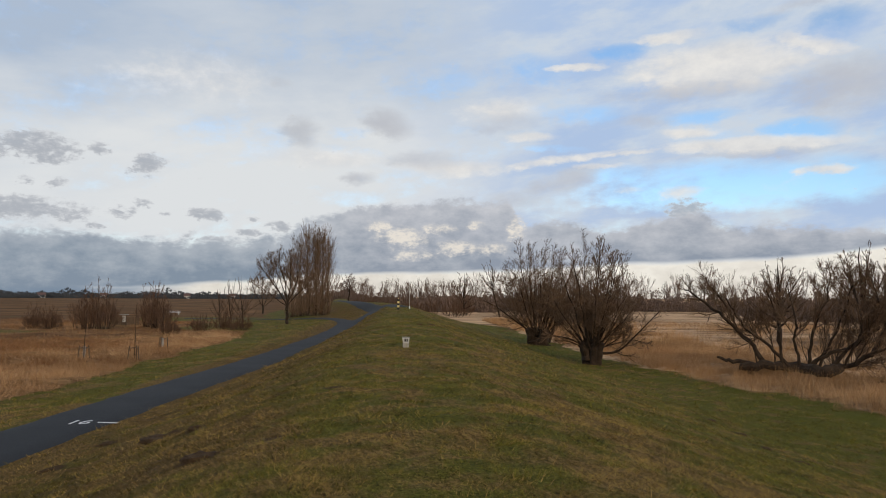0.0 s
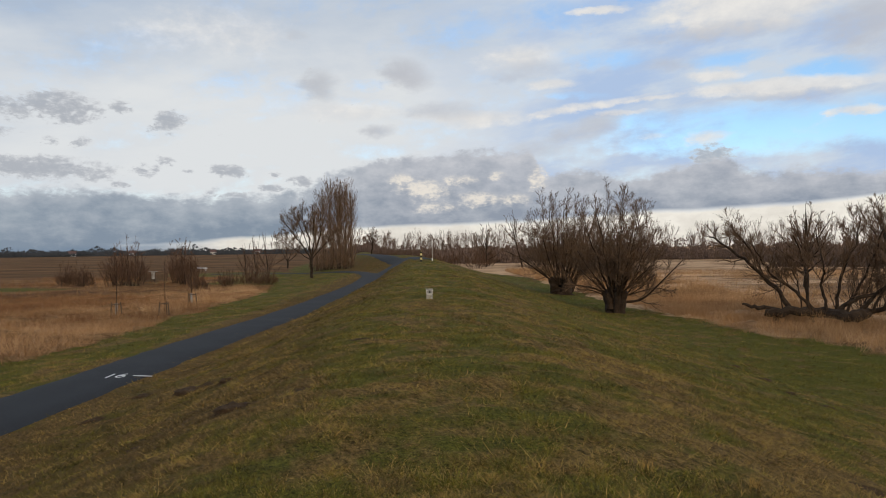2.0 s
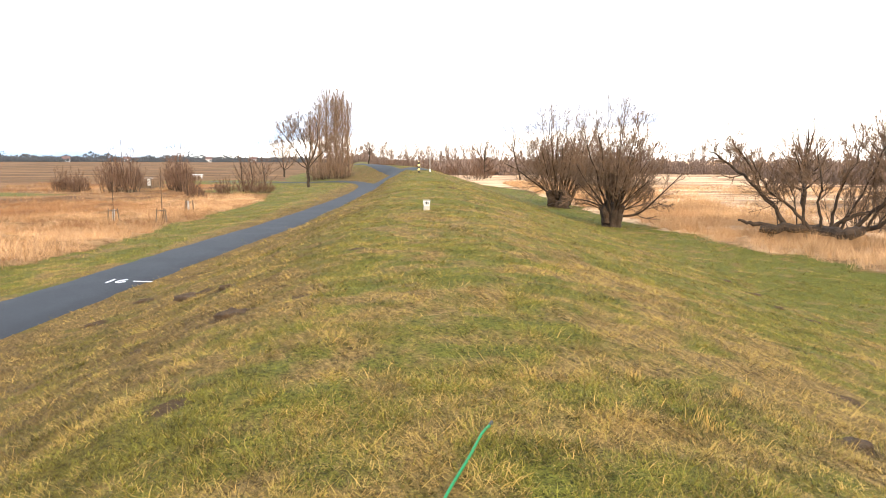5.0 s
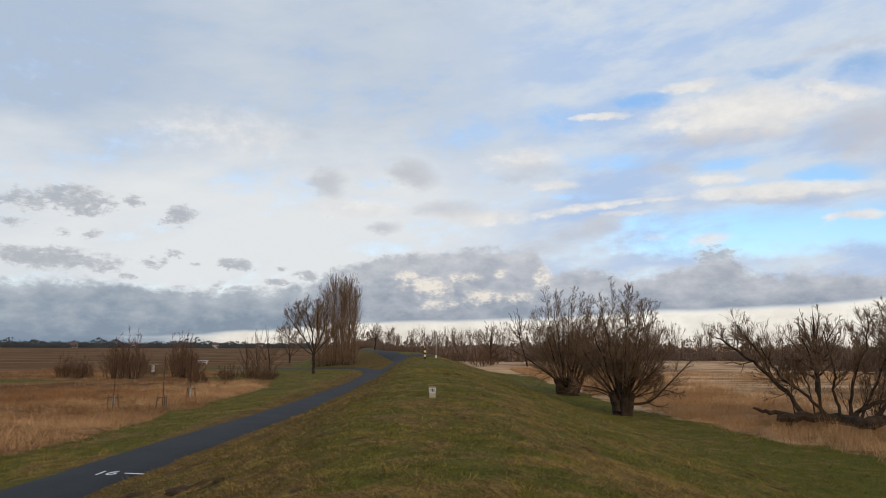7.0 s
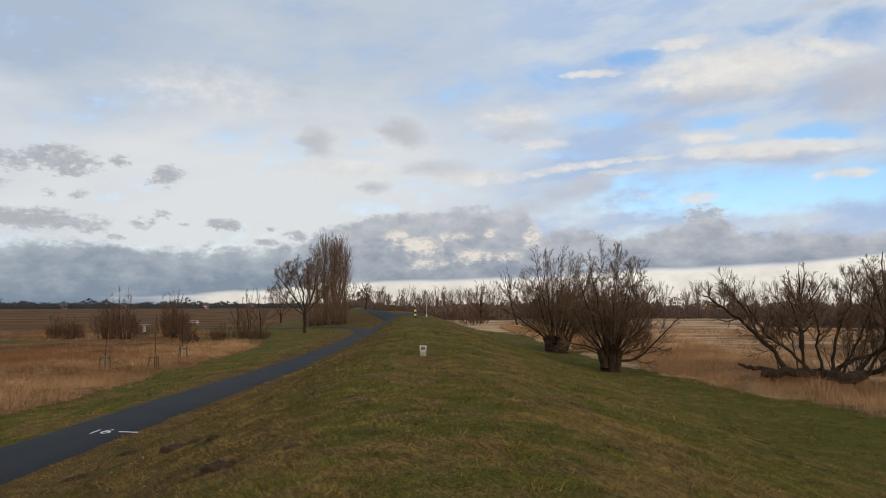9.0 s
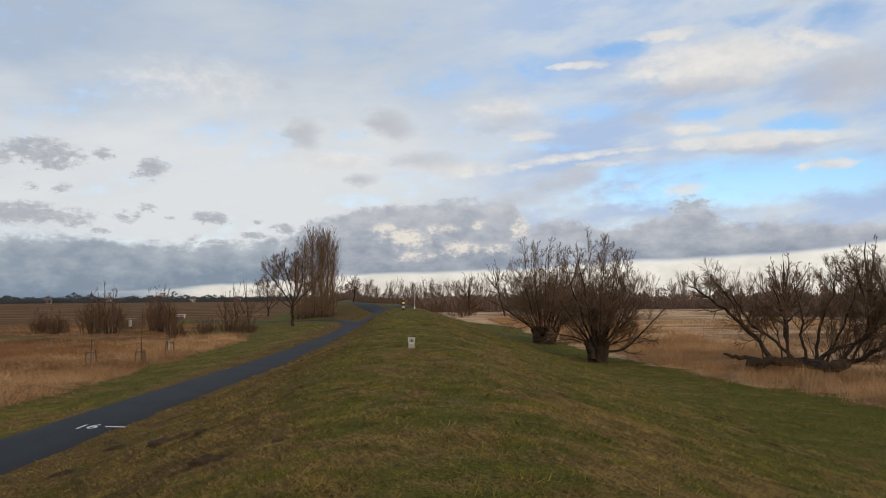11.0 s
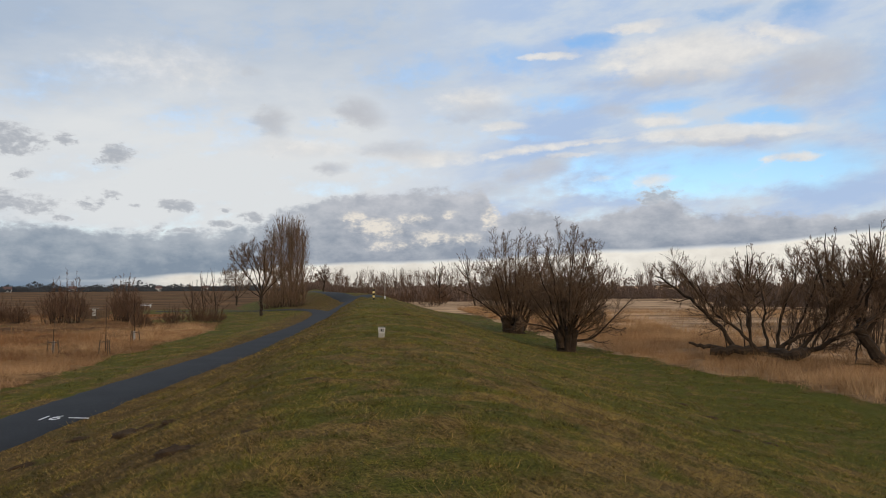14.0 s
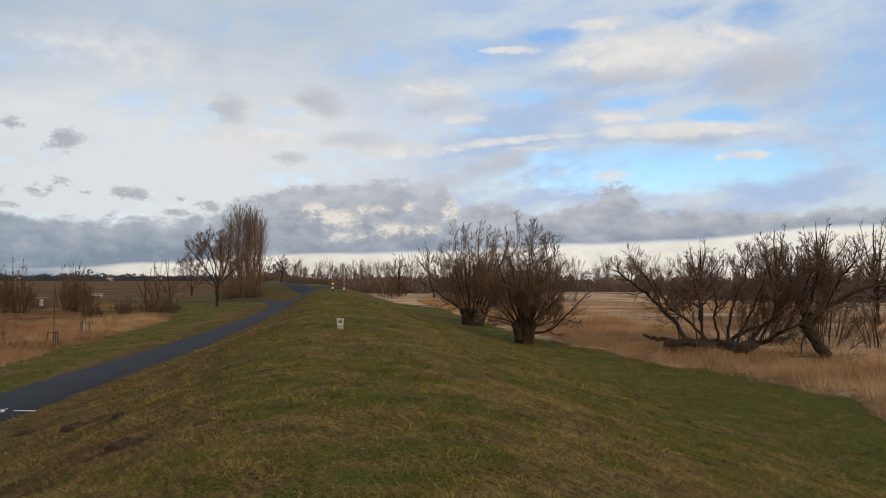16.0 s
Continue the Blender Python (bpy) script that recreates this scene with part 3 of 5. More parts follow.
# ---- trees ----
class Tubes:
    """Collects tapered branches as one mesh."""

    def __init__(self):
        self.v, self.f, self.twigs = [], [], []

    def add(self, pts, radii, sides=5, cap=True):
        base = len(self.v)
        up = Vector((0, 0, 1))
        for i, p in enumerate(pts):
            d = pts[min(i + 1, len(pts) - 1)] - pts[max(i - 1, 0)]
            side = d.cross(up)
            side = side.normalized() if side.length > 1e-5 else Vector((1, 0, 0))
            other = side.cross(d).normalized()
            for k in range(sides):
                a = 2 * math.pi * k / sides
                self.v.append(tuple(p + (side * math.cos(a) + other * math.sin(a)) * radii[i]))
        for i in range(len(pts) - 1):
            for k in range(sides):
                a, b = base + i * sides + k, base + i * sides + (k + 1) % sides
                self.f.append((a, b, b + sides, a + sides))
        if cap:
            self.f.append(tuple(base + k for k in range(sides))[::-1])
            e = base + (len(pts) - 1) * sides
            self.f.append(tuple(e + k for k in range(sides)))

    def mesh(self, name, mat, rng, bend=0.18):
        """The mesh, with all waiting twigs built at once as three-sided spikes."""
        if not self.twigs:
            return mesh_data(name, self.v, self.f, mat)
        t = np.array(self.twigs)
        p, d, ln, r = t[:, :3], t[:, 3:6], t[:, 6:7], t[:, 7:8]
        ref = np.where(np.abs(d[:, 2:3]) > .9, [[1.0, 0, 0]], [[0, 0, 1.0]])
        s = np.cross(d, ref)
        s /= np.linalg.norm(s, axis=1, keepdims=True) + 1e-9
        o = np.cross(s, d)
        kink = (s * rng.normal(0, bend, (len(t), 1)) + o * rng.normal(0, bend, (len(t), 1))) * ln
        V = np.stack([p + (s * math.cos(2.1 * k) + o * math.sin(2.1 * k)) * r for k in range(3)] + [p + d * ln + kink * .4], 1).reshape(-1, 3)
        i = len(self.v) + np.arange(len(t))[:, None] * 4
        tris = np.concatenate([i + np.array([[k, (k + 1) % 3, 3]]) for k in range(3)])
        return mesh_data(name, self.v + V.tolist(), self.f + tris.tolist(), mat)


def tilt_dir(d, angle, spin):
    side = d.orthogonal().normalized()
    return (Matrix.Rotation(spin, 3, d) @ (Matrix.Rotation(angle, 3, side) @ d)).normalized()


def fork(rng, limbs, crown, p, d, length, r, depth, spread=.45, lift=.12, ratio=.76, twigs=6, twig_r=.005, wander=.10, top=True):
    """A branch that divides again and again into a fan of thinner ones and ends in long fine twigs."""
    pts, radii, q, e = [p.copy()], [r], p.copy(), d.copy()
    for i in range(3):
        e = (e + Vector(rng.normal(0, wander, 3)) + Vector((0, 0, lift * .35))).normalized()
        q = q + e * (length / 3)
        pts.append(q.copy())
        radii.append(r * (1 - .11 * (i + 1)))
    if top and limbs is not None:
        limbs.append(Tubes())
        limbs[-1].add(pts, radii, 7)
    else:
        keep = (0, 1, 2, 3) if r > .04 else (0, 2, 3) if twig_r < .0085 else (0, 3)
        crown.add([pts[k] for k in keep], [radii[k] for k in keep], 5 if r > .06 else 3, False)
    if depth == 0:
        for k in range(twigs):
            s = pts[1].lerp(pts[3], rng.random()) if k else pts[3]
            nd = (tilt_dir(e, spread * (.3 + rng.random()), rng.random() * 6.283) + Vector((0, 0, lift))).normalized()
            crown.twigs.append((*s, *nd, max(length * (.45 + .45 * rng.random()), .28), twig_r))
        return
    if depth == 1:
        for k in range(3):
            s = pts[0].lerp(pts[3], .2 + .8 * rng.random())
            nd = (tilt_dir(e, spread * (.8 + rng.random()), rng.random() * 6.283) + Vector((0, 0, lift))).normalized()
            crown.twigs.append((*s, *nd, max(length * (.4 + .5 * rng.random()), .3), twig_r))
    n = 2 + (rng.random() < .55)
    spin = rng.random() * 6.283
    for k in range(n):
        a = spread * (.45 + .75 * rng.random()) * (.45 if k == 0 else 1)
        nd = (tilt_dir(e, a, spin + 6.283 * k / n + rng.normal(0, .3)) + Vector((0, 0, lift))).normalized()
        fork(rng, None, crown, q, nd, length * ratio * (.82 + .36 * rng.random()), max(radii[-1] * (.86 if k == 0 else .62), twig_r * 1.3), depth - 1, spread, lift, ratio, twigs, twig_r, wander, False)
    for k in range(1 + (depth > 1)):
        s = pts[1].lerp(pts[2], rng.random())
        nd = (tilt_dir(e, spread * (1.0 + .6 * rng.random()), rng.random() * 6.283) + Vector((0, 0, lift))).normalized()
        fork(rng, None, crown, s, nd, length * .55, max(r * .35, twig_r * 1.3), max(depth - 2, 0), spread, lift, ratio, twigs, twig_r, wander, False)


def finish_tree(ob, rng, trunk, limbs, crown, bark, twig):
    part_data("trunk", trunk.mesh("trunk", bark, rng), ob)
    for tb in limbs:
        part_data("limb", tb.mesh("limb", bark, rng), ob)
    part_data("crown", crown.mesh("crown", twig, rng), ob)
    return ob


def branch_out(rng, crown, pts, radii, n, length, level, spread=.6, lift=.15, start=.3, twigs=5, twig_r=.008):
    """Side branches along a limb, shorter towards its tip, each branching in turn and ending in fine twigs."""
    segs = len(pts) - 1
    for c in range(n + 1):
        f = .999 if c == n else start + (1 - start) * (c + rng.random()) / n
        i = min(int(f * segs), segs - 1)
        q = pts[i].lerp(pts[i + 1], f * segs - i)
        along = (pts[i + 1] - pts[i]).normalized()
        ln = length * (1.2 - .7 * f) * (.6 + .8 * rng.random()) * (.6 if c == n else 1)
        nd = (tilt_dir(along, .12 if c == n else spread * (.55 + .8 * rng.random()), rng.random() * 6.283) + Vector((0, 0, lift))).normalized()
        mid = q + nd * (ln * .5) + Vector(rng.normal(0, .035 * ln, 3))
        nd = (nd + Vector(rng.normal(0, .16, 3)) + Vector((0, 0, lift))).normalized()
        tip = mid + nd * (ln * .5)
        r = min(max(radii[i] * .55, twig_r * 1.5), .03 + .01 * ln)
        crown.add([q, mid, tip], [r, max(r * .75, twig_r * 1.2), twig_r * .8], 3, False)
        if level:
            branch_out(rng, crown, [q, mid, tip], [r, r * .75, twig_r], max(2, int(n * .4)), ln * .55, level - 1, spread, lift, .25, twigs, twig_r)
        for k in range(twigs):
            p = q.lerp(mid, rng.random()) if k % 3 == 0 else mid.lerp(tip, rng.random())
            td = (tilt_dir(nd, spread * (.4 + .8 * rng.random()), rng.random() * 6.283) + Vector((0, 0, lift))).normalized()
            crown.twigs.append((*p, *td, ln * (.28 + .35 * rng.random()), twig_r))


def rising(rng, a, b, bow, n=6, jitter=.02):
    """A stem from a to b that sets out more steeply or flatly (bow) than it goes on."""
    c, ln = (a + b) * .5 + Vector((0, 0, bow)), (b - a).length
    pts = [a * (1 - t) ** 2 + c * (2 * t * (1 - t)) + b * t * t for t in (k / n for k in range(n + 1))]
    return [pts[0]] + [p + Vector(rng.normal(0, jitter * ln ** .5, 3)) for p in pts[1:-1]] + [pts[-1]]


def dome(rng, i, n, wide, high, most):
    """The i-th of n points spread over a rounded crown."""
    spin, lean = i * 2.4 + rng.normal(0, .25), radians(most) * math.sqrt((i + .5) / n)
    k = .92 + .11 * rng.random()
    return Vector((math.cos(spin) * math.sin(lean) * wide * k, math.sin(spin) * math.sin(lean) * wide * k, math.cos(lean) ** .75 * high * k))


def willow(name, loc, seed, stems, label, group="", stub=(0.6, 1.2), high=8.0, wide=3.4, most=70, extra=(), shoots=30):
    """An old pollard: a thick gnarled stub that breaks into many upright stems under a rounded crown."""
    rng = np.random.default_rng(seed)
    limbs, crown = [], Tubes()
    r0, h0 = stub
    # the stub: several old trunks grown into one
    trunks = []
    for i in range(7):
        spin = i * 2.4 + rng.normal(0, .3)
        off = 0 if i == 0 else r0 * (.42 + .2 * rng.random())
        lean = .16 + .5 * rng.random() if i else 0
        pts, radii = [], []
        for j in range(7):
            f = j / 6
            out = off * (1.12 - .28 * f * (1 - f)) + lean * h0 * .55 * f ** 2
            knot = Vector(rng.normal(0, r0 * .025, 3))
            pts.append(Vector((math.cos(spin) * out, math.sin(spin) * out, -.35 + (h0 + .35) * f * (1.05 - .3 * rng.random() * (j == 6)))) + knot)
            radii.append(r0 * (.66 if i == 0 else .47) * (1.15 - .45 * f) * (.86 + .3 * rng.random()))
        trunks.append(Tubes())
        trunks[-1].add(pts, radii, 10)
    ob = thing(name, loc, label, "tree", group)
    for tb in trunks:
        part_data("trunk", tb.mesh("trunk", BARK, rng), ob)
    for i in range(stems):
        tip = dome(rng, i, stems, wide, high, most)
        flat = Vector((tip.x, tip.y, 0))
        start = flat.normalized() * (r0 * (.25 + .55 * min(flat.length / wide, 1))) + Vector((0, 0, h0 * (.85 - .25 * rng.random())))
        pts = rising(rng, start, tip, -.10 * flat.length + .25 * rng.random())
        r = .035 + .03 * rng.random() if i % 4 else .075 + .035 * rng.random()
        radii = [r * (1 - .86 * k / 6) for k in range(7)]
        limbs.append(Tubes())
        limbs[-1].add(pts, radii, 6)
        branch_out(rng, crown, pts, radii, 16, .17 * high, 1, .85, .18, .20, 6, .0072)
    # young shoots thick round the head of the stub
    for i in range(shoots):
        spin, lean = rng.random() * 6.283, .25 + 1.0 * rng.random()
        d = Vector((math.cos(spin) * math.sin(lean), math.sin(spin) * math.sin(lean), math.cos(lean)))
        a = d * (r0 * .8) + Vector((0, 0, h0 * (.6 + .4 * rng.random())))
        pts = rising(rng, a, a + d * high * (.16 + .26 * rng.random()), .1, 3)
        branch_out(rng, crown, pts, [.02, .016, .012, .008], 6, .09 * high, 0, .6, .2, .1, 5, .0075)
        crown.add(pts, [.02, .016, .012, .008], 3, False)
    for rows, r in extra:
        pts = curve_pts(rows)
        radii = [r * (1 - .75 * i / (len(pts) - 1)) for i in range(len(pts))]
        limbs.append(Tubes())
        limbs[-1].add(pts, radii, 7)
        branch_out(rng, crown, pts, radii, 14, .26 * sum((a - b).length for a, b in zip(pts, pts[1:])), 1, .7, .10, .2, 5, .0080)
    for tb in limbs:
        part_data("limb", tb.mesh("limb", BARK, rng), ob)
    part_data("crown", crown.mesh("crown", TWIG, rng), ob)
    return ob


def limbed_tree(name, loc, turn, seed, plan, label, group="", n=8, bark=None, twig=None, depth=0.35, size=1.45, deep=1, twig_r=.0066, scale=1.0):
    """A tree drawn limb by limb; each limb then branches by itself."""
    rng = np.random.default_rng(seed)
    limbs, crown, trunk = [], Tubes(), Tubes()
    for i, (rows, r, end, leafy) in enumerate(plan):
        P = [(x * scale, (rng.random() - .5) * depth * 2 * j + y, z * scale) for j, (x, y, z) in enumerate(rows)]
        pts = curve_pts(P)
        pts = [pts[0]] + [p + Vector(rng.normal(0, min(r * .16 + .02, .045), 3)) for p in pts[1:]]
        r = r * (.85 if not leafy else .74)
        radii = [(r + (end - r) * (j / (len(pts) - 1)) ** .8) * (1 + .16 * (rng.random() - .5)) for j in range(len(pts))]
        if i:
            limbs.append(Tubes())
        (limbs[-1] if i else trunk).add(pts, radii, 9)
        if leafy:
            branch_out(rng, crown, pts, radii, int(n * leafy), size, deep, .80, .16, .30, 8, twig_r)
    ob = thing(name, loc, label, "tree", group, turn)
    return finish_tree(ob, rng, trunk, limbs, crown, bark or BARK, twig or TWIG)


def on_land(x, y, sink=0.0):
    return (x, y, float(land(x, y)) - sink)


# big willows on the river side
willow("willow", on_land(13.3, 63.8), 5, 36, "bare old pollard willow with many upright stems on grass", "pollard willows", (1.05, 1.5), 9.9, 4.5, 74,
       [([(.9, 0, .2), (1.4, 0, 1.4), (1.9, .2, 3.2), (2.3, .2, 6.0)], .2), ([(-.5, 0, 1.0), (-2.2, -.3, 2.2), (-4.2, -.4, 3.6), (-5.4, 0, 4.2)], .11)])
willow("willow", on_land(12.95, 44.8), 8, 32, "bare pollard willow with a wide fan of brown stems", "pollard willows", (0.60, 1.5), 8.3, 3.2, 74,
       [([(.3, 0, .7), (1.7, -.2, .9), (3.0, -.2, 2.0), (4.7, 0, 3.6)], .1), ([(-.3, 0, 1.1), (-1.6, -.3, 1.7), (-3.0, -.3, 2.0), (-3.9, 0, 2.6)], .07),
        ([(.3, 0, 1.0), (1.5, .3, 1.3), (2.8, .3, 1.6), (3.8, .2, 1.4)], .05), ([(-.3, 0, .9), (-1.5, -.3, 1.5), (-2.6, -.2, 1.6)], .045), ([(.3, 0, .9), (1.3, -.4, 1.5), (2.4, -.5, 2.3)], .05)])
limbed_tree("willow", on_land(22.2, 34.6), -32.9, 21, [
    ([(-3.85, -.3, .72), (-2.5, -.2, .80), (-1.0, -.1, .78), (.2, 0, .70), (.9, 0, .80)], .25, .31, 0),
    ([(-5.0, -.3, 1.15), (-4.4, -.3, .98), (-3.2, -.2, .82)], .06, .14, 0),
    ([(-3.2, 0, .5), (-3.3, -.1, .2), (-3.35, -.1, -.1)], .22, .25, 0),
    ([(-1.6, 0, .5), (-1.5, -.5, .1), (-1.4, -.6, -.3)], .12, .1, 0),
    ([(-2.5, 0, .8), (-3.4, 0, 2.1), (-4.6, 0, 3.4), (-5.8, 0, 4.3), (-6.6, 0, 5.0)], .20, .04, 1.2),
    ([(-3.9, 0, 2.6), (-4.6, 0, 4.2), (-5.1, 0, 4.9), (-5.5, 0, 5.5)], .10, .02, 1),
    ([(-1.4, 0, .8), (-2.6, 0, 2.1), (-3.6, 0, 2.9), (-4.4, 0, 4.4)], .13, .03, 1),
    ([(-1.7, 0, .8), (-1.85, 0, 2.6), (-2.0, 0, 3.5), (-2.4, 0, 4.9)], .12, .03, 1.1),
    ([(-.9, 0, .8), (-1.1, 0, 2.3), (-1.0, 0, 3.4), (-1.4, 0, 5.0)], .12, .03, 1.1),
    ([(-.5, 0, .8), (-.2, 0, 2.8), (.4, 0, 4.4), (.7, 0, 5.9)], .13, .03, 1.2),
    ([(-.7, 0, .7), (.55, 0, 1.6), (1.7, 0, 2.1), (1.9, 0, 3.4), (1.7, 0, 5.4)], .17, .04, 1.1),
    ([(-.2, 0, .5), (1.1, 0, .9), (2.3, 0, 1.6), (3.2, 0, 3.2), (3.8, 0, 4.8)], .25, .05, 1.3),
    ([(.4, 0, .7), (1.5, 0, 2.0), (2.6, 0, 3.0), (2.7, 0, 4.4), (2.5, 0, 5.6)], .16, .04, 1.2),
    ([(-3.0, 0, .9), (-3.1, 0, 2.2), (-3.4, 0, 3.4)], .05, .015, .8),
    ([(-2.1, 0, .9), (-2.3, 0, 2.4), (-2.9, 0, 3.8)], .06, .015, .8),
    ([(-.2, 0, .9), (.3, 0, 2.0), (.3, 0, 3.6)], .06, .015, .8),
    ([(.8, 0, .9), (1.0, 0, 2.2), (1.3, 0, 3.6)], .06, .015, .8),
    ([(1.6, 0, 1.1), (2.3, 0, 2.6), (2.2, 0, 4.0)], .06, .015, .8),
    ([(1.2, 0, 1.0), (1.9, 0, 2.6), (3.0, 0, 3.8), (3.4, 0, 5.2)], .10, .02, 1.2),
    ([(2.0, 0, 1.5), (3.4, 0, 2.2), (4.6, 0, 3.2), (5.0, 0, 4.6)], .13, .03, 1.2),
    ([(0, 0, .8), (1.0, 0, 3.2), (1.5, 0, 4.8), (1.6, 0, 6.0)], .10, .02, 1.2),
    ([(3.0, 0, 2.8), (3.9, 0, 4.3), (4.0, 0, 5.8)], .09, .02, 1.2),
], "huge collapsed willow with a fallen log and sprawling bare limbs", n=18)
limbed_tree("willow", on_land(26.5, 32.9), -39.0, 22, [
    ([(0.05, 0, -.3), (-.35, 0, .8), (-.95, 0, 1.8), (-1.0, 0, 2.4)], .36, .27, 0),
    ([(-.85, 0, 1.7), (-.3, 0, 2.6), (.9, 0, 3.6), (2.8, 0, 4.4), (3.6, 0, 5.6)], .20, .04, 1.3),
    ([(-1.0, 0, 2.2), (-1.5, 0, 3.3), (-1.8, 0, 4.4), (-2.1, 0, 5.4)], .16, .03, 1.2),
    ([(-1.0, 0, 2.2), (-.6, 0, 4.0), (-.4, 0, 5.0), (-.2, 0, 6.4)], .17, .03, 1.3),
    ([(-.5, 0, 2.5), (.5, 0, 4.4), (1.2, 0, 5.2), (1.4, 0, 6.2)], .13, .03, 1.2),
    ([(-.9, 0, 1.8), (-1.2, -.2, 1.0), (-1.3, -.3, .3)], .07, .03, 0),
    ([(-.3, 0, .2), (-1.0, -.3, .28), (-1.9, -.4, .2)], .07, .04, 0),
], "leaning willow with a forked trunk in pale reeds", n=13)
limbed_tree("willow", on_land(33.5, 31.0), -47.0, 23, [
    ([(0, 0, -.3), (-.2, 0, .9), (-.5, 0, 1.9)], .4, .32, 0),
    ([(-.4, 0, 1.5), (-2.0, 0, 2.9), (-3.6, 0, 3.9), (-4.6, 0, 5.5)], .2, .04, 1.3),
    ([(-.5, 0, 1.7), (-1.0, 0, 3.6), (-1.6, 0, 5.6), (-1.7, 0, 7.4)], .18, .03, 1.2),
    ([(-.5, 0, 1.7), (.4, 0, 3.6), (.6, 0, 5.6), (1.2, 0, 7.6)], .18, .03, 1.2),
    ([(-.4, 0, 1.6), (1.2, 0, 2.8), (2.6, 0, 4.2)], .16, .03, 1.0),
], "gnarled bare willow at the reed bed's edge", n=12)


def upright_tree(name, loc, seed, height, label, group="", trunk_h=2.5, r=.22, spread=.55, n=16, bark=None, twig=None, lift=.12, size=.30, level=1, twig_r=.012, twigs=5, wide=None):
    """A bare tree: one trunk, main boughs that rise to a rounded crown, branches and twigs."""
    rng = np.random.default_rng(seed)
    trunk, limbs, crown = Tubes(), [], Tubes()
    pts = rising(rng, Vector((0, 0, -.3)), Vector((rng.normal(0, .03 * height), rng.normal(0, .03 * height), height * .97)), 0, 9, .03)
    radii = [r * (1.2 - 1.08 * k / 9) for k in range(10)]
    trunk.add(pts, radii, 8)
    wide = wide or height * .32
    for i in range(n):
        tip = dome(rng, i, n, wide, height - trunk_h, 86) + Vector((0, 0, trunk_h))
        f = min(max((trunk_h + .35 * (tip.z - trunk_h)) / height * (.75 + .4 * rng.random()), .1), .9)
        k = min(int(f * 9), 8)
        a = pts[k].lerp(pts[k + 1], f * 9 - k)
        bough = rising(rng, a, tip, -.08 * (tip - a).length, 5)
        rr = [max(radii[k] * .5 * (1 - .8 * j / 5), twig_r * 1.6) for j in range(6)]
        limbs.append(Tubes())
        limbs[-1].add(bough, rr, 5)
        branch_out(rng, crown, bough, rr, 9, size * (height - trunk_h) * .5, level, spread, lift, .2, twigs, twig_r)
    ob = thing(name, loc, label, "tree", group)
    return finish_tree(ob, rng, trunk, limbs, crown, bark or POPLAR_BARK, twig or POPLAR_TWIG)


def bush(name, loc, seed, height, width, label, group="", stems=16, twig=None, cat="bush", twig_r=.006, spread=.55):
    """A leafless shrub: stems that fan from the ground to a rounded, ragged top."""
    rng = np.random.default_rng(seed)
    limbs, crown = [], Tubes()
    for i in range(stems):
        tip = dome(rng, i, stems, width * .56, height, 84) * (.58 + .5 * rng.random())
        k = .25 + .55 * rng.random()
        a = Vector((tip.x * k, tip.y * k, -.15))
        pts = rising(rng, a, tip, -.06 * width * rng.random(), 4)
        radii = [(.010 + .004 * height) * (1 - .75 * k / 4) for k in range(5)]
        limbs.append(Tubes())
        limbs[-1].add(pts, radii, 5)
        branch_out(rng, crown, pts, radii, 6, .24 * height, 1, spread, .16, .08, 6, twig_r)
    ob = thing(name, loc, label, cat, group)
    for tb in limbs:
        part_data("stem", tb.mesh("stem", BARK, rng), ob)
    part_data("crown", crown.mesh("crown", twig or SHRUB_TWIG, rng), ob)
    return ob


# poplars and their neighbours beyond the path's bend
def poplar(loc, seed, height, wide):
    """A slim poplar: one straight trunk clad from the ground in steep, fine branches."""
    rng = np.random.default_rng(seed)
    trunk, crown = Tubes(), Tubes()
    pts = rising(rng, Vector((0, 0, -.3)), Vector((rng.normal(0, .25), rng.normal(0, .25), height)), 0, 10, .02)
    radii = [.20 * (1 - .93 * k / 10) for k in range(11)]
    trunk.add(pts, radii, 8)
    for i in range(64):
        f = .03 + .80 * ((i + rng.random()) / 64) ** .85
        k = min(int(f * 10), 9)
        a = pts[k].lerp(pts[k + 1], f * 10 - k)
        out = wide * math.sqrt(rng.random()) * (1.15 - .5 * f)
        up = min(height * (.20 + .22 * rng.random()), (height - a.z) * (.70 + .28 * rng.random()))
        spin = i * 2.4 + rng.normal(0, .3)
        bough = rising(rng, a, a + Vector((math.cos(spin) * out, math.sin(spin) * out, up)), -.10 * up, 4)
        rr = [max(radii[k] * .34 * (1 - .8 * j / 4), .012) for j in range(5)]
        crown.add(bough, rr, 3, False)
        branch_out(rng, crown, bough, rr, 7, .20 * up + .45, 0, .50, .28, .1, 7, .0085)
    ob = thing("poplar", loc, "tall slim bare poplar in a close hazy row", "tree", "poplar row")
    part_data("trunk", trunk.mesh("trunk", POPLAR_BARK, rng), ob)
    part_data("crown", crown.mesh("crown", POPLAR_TWIG, rng), ob)


